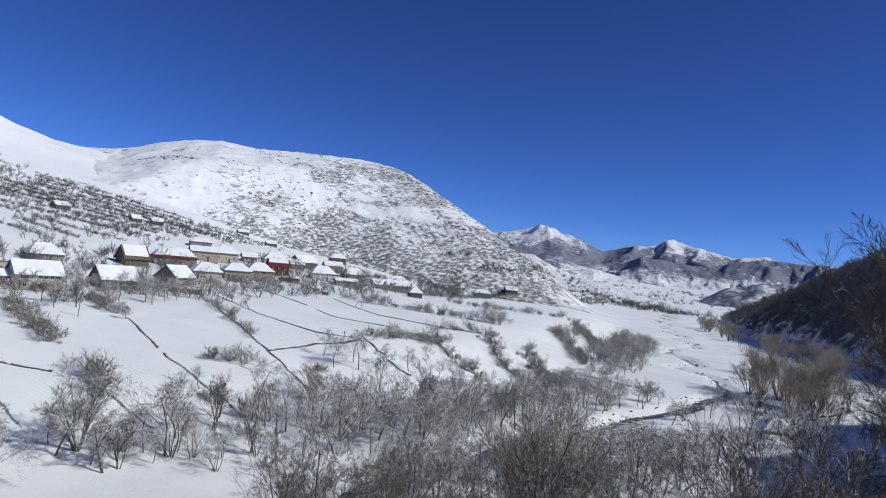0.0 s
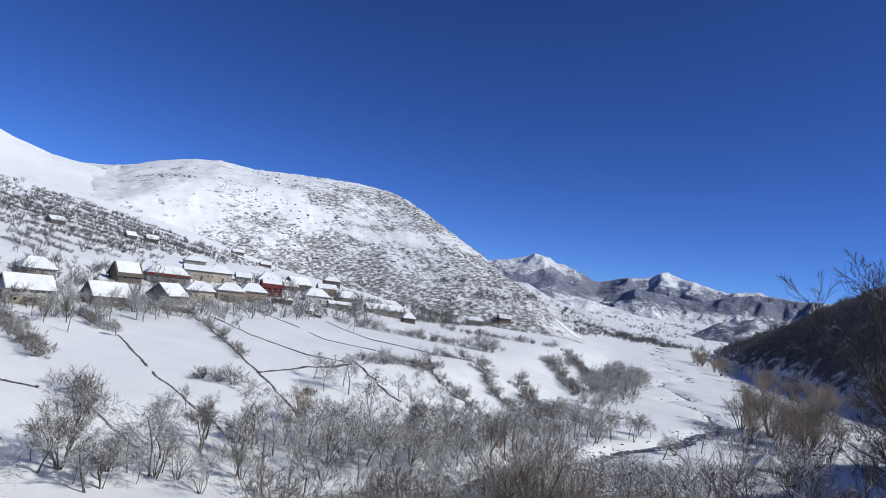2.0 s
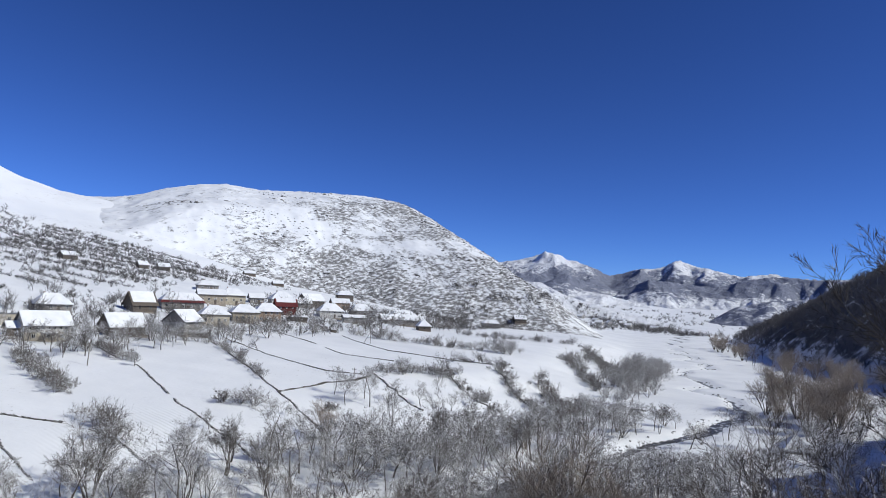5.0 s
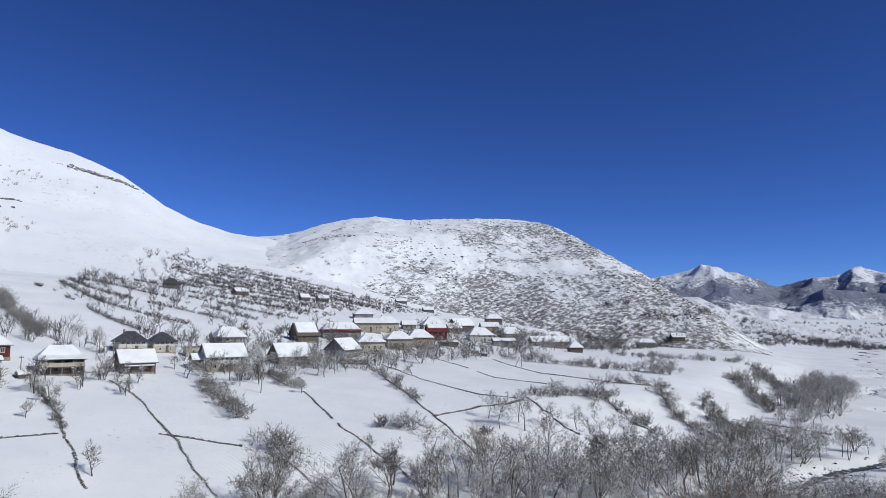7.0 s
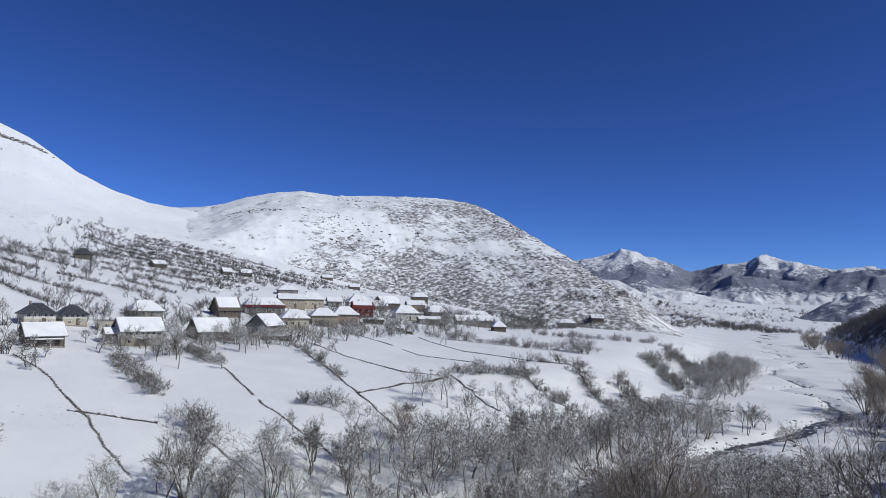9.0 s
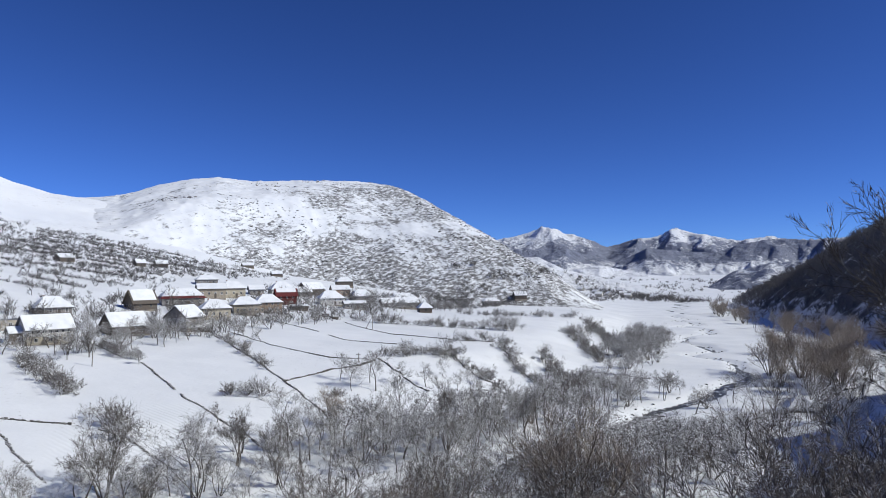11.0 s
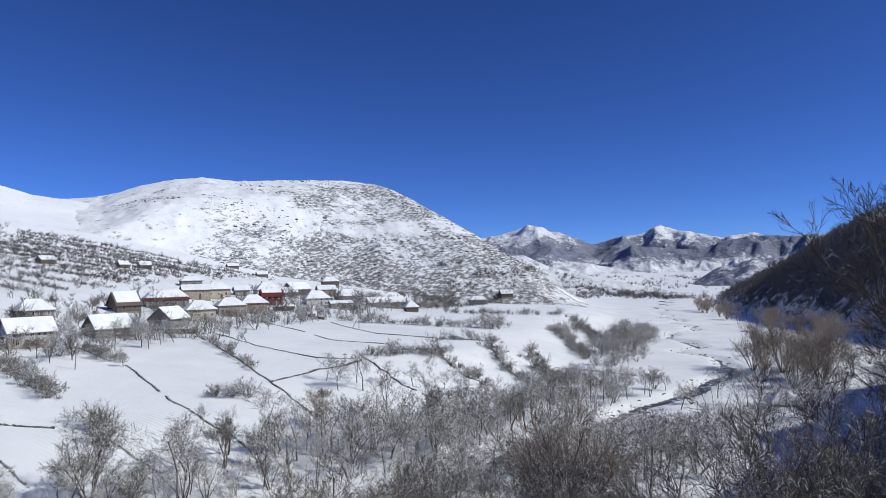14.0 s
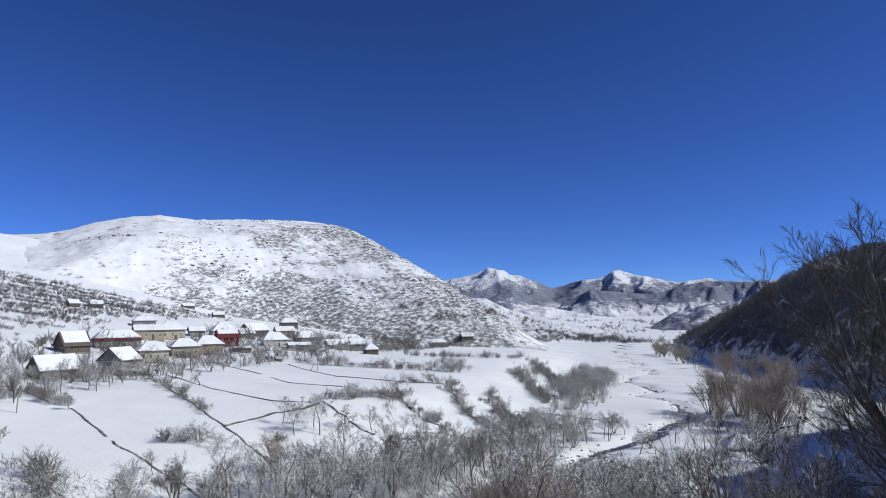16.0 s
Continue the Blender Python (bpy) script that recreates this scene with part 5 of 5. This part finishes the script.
def house(x, y, w, d, h, rise, wall, label, turn=0.0, hip=0.0, roof=None, storeys=1, front=(), ends=1, veranda="", chimney=True, low="", snow=0.22, bare=0.0, over=0.65, door=True, group="village houses", kind="house", category="house", lift=0.15):
    """A village house. Its front looks down the slope; front: windows on each storey; bare: how much roof shows below the snow."""
    x, y = x * K, y * K
    z = float(np.min(height(np.array([x, x + 2, x - 2]), np.array([y, y - 2, y + 2])))) + lift
    ob = tagged(new(kind), label, category, group)
    ob.matrix_basis = pose(x, y, z, 0, 0, 70 + turn)
    paint = PAINT[wall]
    trim = MAT_WHITEWOOD if wall not in ("wood", "rust") else PAINT["oldwood"]
    hw, hd = w / 2, d / 2
    bm = bmesh.new()
    base_h = h / storeys if (low and storeys > 1) else 0.0
    if not hip:
        v = [bm.verts.new(p) for p in ((-hw, -hd, base_h), (hw, -hd, base_h), (hw, hd, base_h), (-hw, hd, base_h), (-hw, -hd, h), (hw, -hd, h), (hw, hd, h), (-hw, hd, h), (-hw, 0, h + rise - 0.05), (hw, 0, h + rise - 0.05))]
        for f in ((3, 2, 1, 0), (0, 1, 5, 4), (2, 3, 7, 6), (1, 2, 6, 9, 5), (3, 0, 4, 8, 7), (4, 5, 9, 8), (6, 7, 8, 9)):
            bm.faces.new([v[i] for i in f])
    else:
        block(bm, -hw, hw, -hd, hd, base_h, h)
    made("wall", bm, paint, ob)
    if base_h:
        box_part("lower_wall", (-hw - 0.03, hw + 0.03, -hd - 0.03, hd + 0.03, -0.1, base_h + 0.05), PAINT[low], ob)
    box_part("foundation", (-hw - 0.12, hw + 0.12, -hd - 0.12, hd + 0.12, -2.6, 0.12), PAINT["stone"], ob, "rubble stone foundation")
    roof = roof or MAT_TIN
    bm = bmesh.new()
    roof_shell(bm, w, d, h + 0.02, rise, hip, over, 0.10)
    made("roof", bm, roof, ob)
    if snow:
        bm = bmesh.new()
        roof_shell(bm, w - 0.1, d - 0.1 - 2 * bare * d * 0.5, h + 0.125 + bare * rise, rise * (1 - bare), hip, over - 0.06 if not bare else 0.02, snow)
        bmesh.ops.subdivide_edges(bm, edges=bm.edges[:], cuts=3, use_grid_fill=True)
        for vert in bm.verts:
            n = noise.noise(Vector((vert.co.x * 0.7 + x, vert.co.y * 0.7 + y, vert.co.z)))
            vert.co.z += 0.05 * n
        made("snow_cover", bm, MAT_ROOFSNOW, ob, "thick snow on the roof", smooth=False)
    each = h / storeys
    for k, n in enumerate(front):
        if n:
            put_windows(ob, n, -hw + 0.4, hw - 0.4, -hd - (0.03 if base_h and k == 0 else 0), each * k + each * 0.36, 0.95, min(1.25, each * 0.5), trim)
            if ends:
                m = max(1, int(d // 3.2))
                put_windows(ob, m, -hd + 0.6, hd - 0.6, -hw - (0.03 if base_h and k == 0 else 0), each * k + each * 0.36, 0.9, min(1.2, each * 0.5), trim, 1)
                put_windows(ob, m, -hd + 0.6, hd - 0.6, hw + (0.03 if base_h and k == 0 else 0), each * k + each * 0.36, 0.9, min(1.2, each * 0.5), trim, 2)
    if door:
        dx = -hw + w * 0.62
        leaf = box_part("door", (dx - 0.5, dx + 0.5, -hd - 0.07, -hd + 0.02, 0.1, 2.1), PAINT["wood"], ob, "brown wooden door")
        box_part("door_handle", (dx + 0.34, dx + 0.40, -hd - 0.12, -hd - 0.06, 1.05, 1.11), MAT_TIN, leaf)
    if veranda:
        depth, zf = 1.7, (each if storeys > 1 else 0.35)
        box_part("veranda_floor", (-hw, hw, -hd - depth, -hd - 0.08, zf - 0.18, zf), PAINT["wood"], ob)
        n = max(3, int(w // 2.4))
        for k in range(n + 1):
            px = -hw + 0.08 + (w - 0.16) * k / n
            box_part("post", (px - 0.08, px + 0.08, -hd - depth + 0.02, -hd - depth + 0.18, 0.0, h - 0.05), PAINT["oldwood"] if veranda != "white" else MAT_WHITEWOOD, ob)
        rail = {"cream": PAINT["cream"], "white": MAT_WHITEWOOD, "blue": PAINT["blue"], "wood": PAINT["wood"]}[veranda]
        box_part("parapet", (-hw, hw, -hd - depth - 0.02, -hd - depth + 0.05, zf + 0.02, zf + 0.95), rail, ob)
        bm = bmesh.new()
        v = [bm.verts.new(p) for p in ((-hw - 0.3, -hd - depth - 0.4, h - 0.18), (hw + 0.3, -hd - depth - 0.4, h - 0.18), (hw + 0.3, -hd + 0.05, h + 0.42), (-hw - 0.3, -hd + 0.05, h + 0.42))]
        t = [bm.verts.new((p.co.x, p.co.y, p.co.z + 0.3)) for p in v]
        for f in (v[::-1], t, (v[0], v[1], t[1], t[0]), (v[1], v[2], t[2], t[1]), (v[2], v[3], t[3], t[2]), (v[3], v[0], t[0], t[3])):
            bm.faces.new(f)
        made("veranda_roof", bm, MAT_ROOFSNOW, ob, "snow-covered lean-to roof of the veranda")
        if veranda in ("blue", "white"):
            f, g = window_meshes(1.0, 1.3, MAT_WHITEWOOD)
            m = int(w // 1.15)
            for k in range(m):
                win = part("window", f, ob)
                win.matrix_basis = pose(-hw + w * (k + 0.5) / m, -hd - depth + 0.04, zf + 0.96)
                part("pane", g, win)
    if chimney:
        cx = -w * 0.2
        stack = box_part("chimney", (cx - 0.25, cx + 0.25, -0.2 + d * 0.12, 0.3 + d * 0.12, h + rise * 0.4, h + rise + 0.65), PAINT["brick"], ob, "brick chimney")
        box_part("chimney_cap", (cx - 0.32, cx + 0.32, -0.27 + d * 0.12, 0.37 + d * 0.12, h + rise + 0.652, h + rise + 0.8), MAT_ROOFSNOW, stack)
    return ob


def shed(x, y, w, d, h, wall, label, turn=0.0, rise=0.8, roof=None, snow=0.22, lift=0.1):
    return house(x, y, w, d, h, rise, wall, label, turn, 0.0, roof, 1, (), 0, "", False, "", snow, 0.0, 0.35, False, "village sheds", "shed", "shed", lift)


def lean_roof(ob, w, d, h, out_by, z):
    """A snow-covered canopy on the front of a building."""
    box_part("canopy", (-w / 2, w / 2, -d / 2 - out_by, -d / 2 - 0.02, z, z + 0.08), MAT_TIN, ob)
    box_part("canopy_snow", (-w / 2 + 0.03, w / 2 - 0.03, -d / 2 - out_by + 0.03, -d / 2 - 0.03, z + 0.082, z + 0.34), MAT_ROOFSNOW, ob, "snow on the canopy", 0.06)
    for px in (-w / 2 + 0.1, w / 2 - 0.1):
        box_part("post", (px - 0.07, px + 0.07, -d / 2 - out_by + 0.05, -d / 2 - out_by + 0.19, -0.3, z - 0.002), PAINT["wood"], ob)


# the row above the near fields
shed(-117.7, 79.4, 9.0, 3.5, 2.3, "rust", "long low shed of rusty brown sheet metal", -10, 0.25, MAT_TIN_DARK, 0)
house(-125.5, 82.2, 5.5, 4.5, 2.3, 1.3, "turquoise", "small turquoise house with snow on its gable roof", -8, 0, front=(2,), chimney=False)
house(-117.5, 89.4, 9.6, 6.5, 3.7, 2.1, "white", "long pink and white house with a hipped snowy roof", -10, 3.0, storeys=2, front=(0, 7), low="pink", ends=0)
house(-119.8, 84.9, 3.2, 4.5, 3.4, 1.3, "pink", "pink side wing with a pyramid roof under snow", -10, 1.6, front=(1,), chimney=False, door=False)
lean = house(-108.6, 90.7, 7.6, 5.6, 2.9, 2.4, "cream", "cream cottage under a steep snow-covered roof", -12, 0, front=(3,), door=False, chimney=False)
lean_roof(lean, 5.5, 5.6, 2.9, 1.4, 2.1)
shed(-106.4, 91.7, 2.4, 3.0, 1.7, "oldwood", "small gabled outbuilding of grey boards", 70, 1.2)
house(-105.2, 97.4, 9.6, 6.6, 4.0, 2.4, "blue", "two-storey house with a glazed pale blue veranda", -16, 2.6, storeys=2, front=(3, 0), low="stone", veranda="blue", chimney=True)
house(-114.2, 107.9, 10.4, 6.8, 3.4, 2.4, "red", "dark red house with a snowy hipped roof", -17, 2.6, front=(4,), lift=0.5)
house(-98.6, 109.7, 9.6, 6.5, 4.0, 2.7, "wood", "dark timber house with an open two-storey veranda", -21, 2.2, storeys=2, front=(4, 4), low="wood", veranda="cream", chimney=False)
shed(-99.5, 102.4, 2.4, 2.2, 1.1, "wood", "little wooden coop under a thick snow cap", -10, 0.4, snow=0.5)
house(-105.3, 138.0, 8.0, 7.0, 3.6, 2.6, "white", "house with a dark slate roof and white window bands", -18, 2.8, MAT_TIN_DARK, 2, (3, 5), low="cream", snow=0)
house(-102.0, 145.0, 6.6, 6.5, 3.6, 2.4, "white", "wing with a dark slate roof and white windows", -18, 2.6, MAT_TIN_DARK, 2, (2, 4), low="cream", snow=0, chimney=False)
h7 = house(-91.6, 121.9, 8.6, 6.2, 3.0, 2.7, "wood", "dark timber house with a steep white roof", -16, 0, front=(3,), chimney=False)
lean_roof(h7, 7.2, 6.2, 3.0, 1.7, 1.8)
h8 = house(-82.0, 138.8, 11.4, 6.6, 4.3, 3.2, "white", "two-storey white house with a row of upper windows", -18, 0, None, 2, (3, 7), low="cream", chimney=False)
lean_roof(h8, 3.4, 6.6, 4.3, 2.0, 2.0)
shed(-85.9, 135.0, 3.4, 4.0, 2.9, "wood", "dark open barn beside the white house", -22, 1.4)
house(-99.2, 170.4, 10.2, 7.5, 2.9, 3.0, "grey", "grey house with a snowy hipped roof", -24, 2.8, front=(4,))
house(-94.8, 146.8, 4.6, 4, 3.0, 0.25, "cream", "roofless cream masonry shell of a building", -22, 0, None, 1, (1,), 1, "", False, "", 0, over=0.05, door=False)
# barns and houses in the middle of the village
shed(-75.8, 159.8, 11.5, 8.5, 2.8, "wood", "low dark barn with a broad snow-covered roof", -18, 3.9)
house(-89.2, 198.0, 9, 8, 3.0, 4.4, "wood", "steep-gabled dark timber house", -20, 0, PAINT["wood"], 1, (2,), chimney=False, bare=0.12)
house(-83.8, 214.6, 16.6, 8, 3.8, 3.2, "grey", "long house with a red-trimmed snowy roof", -36, 2.8, MAT_TIN_RED, 1, (5,), chimney=True, bare=0.10)
barn = house(-67.6, 175.4, 10.5, 7.6, 4.8, 3.4, "oldwood", "grey plank barn with an open lean-to", 8, 0, None, 1, (), 0, chimney=False, door=False)
box_part("loft_band", (-5.32, -5.26, -3.6, 3.6, 2.3, 4.3), PAINT["white"], barn, "whitewashed band under the gable")
shed(-63.6, 174.8, 6.6, 2.6, 1.6, "wood", "low porch with a snowy roof against the barn", -40, 0.5)
house(-68.8, 201.4, 10.4, 8, 4.6, 2.9, "cream", "cream stone house with a hipped white roof", -38, 3.4, None, 1, (4,))
house(-64.6, 217.5, 10.6, 8, 4.6, 2.7, "tan", "tan stone house under deep roof snow", -40, 3.2, None, 1, (4,))
house(-60.3, 228.8, 10.6, 8, 4.8, 3.0, "brick", "ochre house with a hipped snowy roof", -42, 3.2, None, 2, (3, 4))
house(-60.1, 253.7, 9.5, 7, 4.6, 3.2, "red", "dark red house with a partly bare red roof", -44, 0, MAT_TIN_RED, 2, (2, 3), bare=0.42)
house(-65.5, 270.0, 12, 8, 5.0, 3.4, "white", "white house behind the red one with a tall snowy roof", -40, 3.6, None, 1, (4,))
house(-83.6, 241.0, 12, 7, 4.6, 2.0, "tan", "long low tan house with snow on the roof", -42, 0, None, 1, (4,), chimney=False)
house(-79.0, 250.0, 11, 8, 4.8, 3.0, "cream", "cream house with a dark porch and white roof", -40, 3.2, None, 1, (3,))
house(-95.5, 270.0, 10, 7, 3.4, 2.0, "grey", "grey farmhouse half hidden by fruit trees", -40, 2.6, None, 1, (3,))
house(-74.5, 266.0, 7.0, 6, 3.2, 1.9, "grey", "small grey house squeezed between its neighbours", -44, 0, None, 1, (2,), chimney=False)
house(-60.4, 303.0, 13.0, 9, 3.6, 3.6, "wood", "dark gabled house with snow on one slope", -20, 0, None, 1, (2,), chimney=False)
house(-61.0, 288.0, 8, 6.5, 2.8, 2.4, "grey", "small grey house with a gabled white roof", -38, 0, None, 1, (2,))
house(-46.8, 273.8, 12.4, 8.5, 4.0, 3.4, "white", "white two-storey house with a hipped roof", -44, 3.4, None, 2, (3, 4))
shed(-52.8, 243.6, 7.6, 4.0, 2.2, "wood", "low shed with a flat snowy roof", -46, 0.6)
house(-36.6, 270.0, 11.0, 6, 3.2, 1.2, "grey", "low grey building with a row of windows", -48, 0, MAT_TIN_DARK, 1, (5,), snow=0.1, chimney=False)
house(-39.4, 314.0, 12.5, 8.5, 3.8, 3.4, "grey", "grey house with a hipped snow roof", -48, 3.4, None, 1, (4,))
house(-21.4, 306.0, 21, 8, 3.4, 2.7, "grey", "long farm building with an unbroken white roof", -52, 0, None, 1, (6,), chimney=False)
house(-9.0, 279.0, 6.6, 6.2, 3.0, 2.9, "wood", "small dark cottage with a pyramid roof of snow", -54, 3.0, None, 1, (1,), chimney=False)
house(-22.6, 356.0, 16, 8, 3.0, 2.4, "grey", "grey house beneath the crags", -50, 3.0, None, 1, (4,), lift=1.2)
house(-52.0, 332.0, 11, 8, 4.0, 2.4, "brick", "ochre house among bare bushes", -48, 0, None, 1, (3,))
house(-62.0, 412.0, 12.5, 8, 4.4, 2.8, "wood", "dark house on the rise below the hill", -48, 3.0, None, 1, (3,), lift=0.4)
house(27.8, 425.0, 13, 8, 3.6, 2.4, "grey", "farmhouse at the foot of the hill", -60, 3.0, None, 1, (3,), chimney=False)
house(48.3, 447.0, 10, 8, 3.4, 2.8, "wood", "gabled farmhouse at the foot of the hill", -60, 0, None, 1, (2,), chimney=False)
# huts in the orchards
for x, y, w, turn in ((-134.3, 297.0, 5.6, -20), (-129.8, 308.5, 6.6, -30), (-155.2, 275.0, 8.0, -10), (-126, 430, 9, -40), (-100, 400, 8, -44)):
    shed(x, y, w, w * 0.75, 2.2, "wood", "dark wooden hut among the orchards", turn, 2.0)
house(-176.2, 255.0, 8.2, 6.5, 3.0, 2.8, "wood", "dark hut with a hipped slate roof above the orchards", -30, 2.8, MAT_TIN_DARK, 1, (2,), 0, "", False, "", 0, group="", kind="hut", category="hut")
# the farther hamlet beyond the hill
far_house = house(165, 735, 10, 8, 3.6, 2.6, "white", "white farmhouse in the hamlet beyond the hill", 80, 0, None, 1, (3,), chimney=False, door=False, group="farther hamlet")
for x, y, turn in ((182, 760, 30), (198, 742, 75), (176, 800, 55), (205, 790, 100), (190, 840, 20), (214, 700, 70), (172, 870, 65)):
    copy_thing(far_house, pose(x * K, y * K, float(height(x * K, y * K)) + 0.1, 0, 0, 70 + turn))
# the little snowed-up hut by the river
house(63.0, 123.0, 5.6, 5.4, 0.9, 2.4, "wood", "little hut almost buried in snow by the river", 100, 2.7, None, 1, (), 0, chimney=False, door=False, snow=0.45, kind="hut", category="hut", group="")

# ---- poles, fences, tarpaulin ----


def pole(x, y, tall=7.0, lean=0.0, strut=False):
    x, y = x * K, y * K
    z = float(height(x, y))
    ob = tagged(new("utility_pole"), "weathered wooden utility pole in the snow", "pole", "utility poles")
    ob.matrix_basis = pose(x, y, z, 0, lean, 0)
    co, f = spikes([(0, 0, -0.3, 0, 0, tall, 0.13, 0.09)], 8)
    part("shaft", tri_mesh("shaft", co, f, PAINT["oldwood"]), ob)
    if strut:
        co, f = spikes([(-2.8, 0, -0.3, -0.1, 0, tall * 0.8, 0.11, 0.09)], 8)
        part("strut", tri_mesh("strut", co, f, PAINT["oldwood"]), ob)
    box_part("crossarm", (-0.6, 0.6, -0.05, 0.05, tall - 0.5, tall - 0.38), PAINT["oldwood"], ob)
    for px in (-0.5, 0.5):
        co, f = spikes([(px, 0, tall - 0.38, px, 0, tall - 0.2, 0.05, 0.03)], 6)
        part("insulator", tri_mesh("insulator", co, f, MAT_GLASS), ob)
    return ob


pole(-63.1, 121.0, 5.2, 3.0)
pole(-22.5, 206.3, 5.8, 0.0, True)
pole(-98.9, 124.5, 6.5, 1.0)
pole(-97.6, 127.0, 6.8, -1.0)
pole(-99.8, 102.0, 5.0, 2.0)
pole(-18.9, 145.3, 2.2, 0.0)

# blue tarpaulin over a woodpile in the snow
bm = bmesh.new()
bmesh.ops.create_grid(bm, x_segments=14, y_segments=8, size=1)
for vert in bm.verts:
    vx, vy = vert.co.x, vert.co.y
    vert.co.x, vert.co.y = vx * 2.3, vy * 0.8
    vert.co.z = 0.75 * (1 - abs(vy) ** 2.2) * (1 - 0.4 * abs(vx) ** 4) + 0.06 * noise.noise(Vector((vx * 4, vy * 3, 1)))
bmesh.ops.solidify(bm, geom=bm.faces[:], thickness=0.03)
tarp_me = bpy.data.meshes.new("tarpaulin")
bm.to_mesh(tarp_me), bm.free()
tarp_me.materials.append(MAT_TARP)
tarp = tagged(new("tarpaulin", tarp_me), "blue tarpaulin spread over a pile in the snow", "tarpaulin")
tarp.matrix_basis = pose(-141.6, 109.2, float(height(-141.6, 109.2)) - 0.05, 0, 0, 68)


def crate(x, y, w, d, h, turn, label):
    """A boarded box under a cap of snow."""
    x, y = x * K, y * K
    ob = tagged(new("wooden_box"), label, "box")
    ob.matrix_basis = pose(x, y, float(height(x, y)) - 0.1, 0, 0, turn)
    n = 4
    for k in range(n):
        z0, z1 = h * k / n, h * (k + 0.92) / n
        for dims in ((-w / 2, w / 2, -d / 2, -d / 2 + 0.04), (-w / 2, w / 2, d / 2 - 0.04, d / 2), (-w / 2, -w / 2 + 0.04, -d / 2 + 0.05, d / 2 - 0.05), (w / 2 - 0.04, w / 2, -d / 2 + 0.05, d / 2 - 0.05)):
            box_part("board", (*dims, z0, z1), PAINT["wood"], ob)
    box_part("snow_cap", (-w / 2 - 0.08, w / 2 + 0.08, -d / 2 - 0.08, d / 2 + 0.08, h, h + 0.28), MAT_ROOFSNOW, ob, "cap of snow", 0.08)


crate(-72.0, 116.0, 1.4, 1.2, 1.0, 30, "wooden box capped with snow beside a hedge")
crate(-101.8, 93.9, 1.5, 1.5, 1.2, 10, "boarded well housing capped with snow")
crate(-41.3, 232.4, 2.6, 1.6, 1.5, 40, "boarded trailer body capped with snow")
crate(-37.3, 227.5, 2.4, 1.6, 1.2, 35, "boarded trailer body capped with snow")
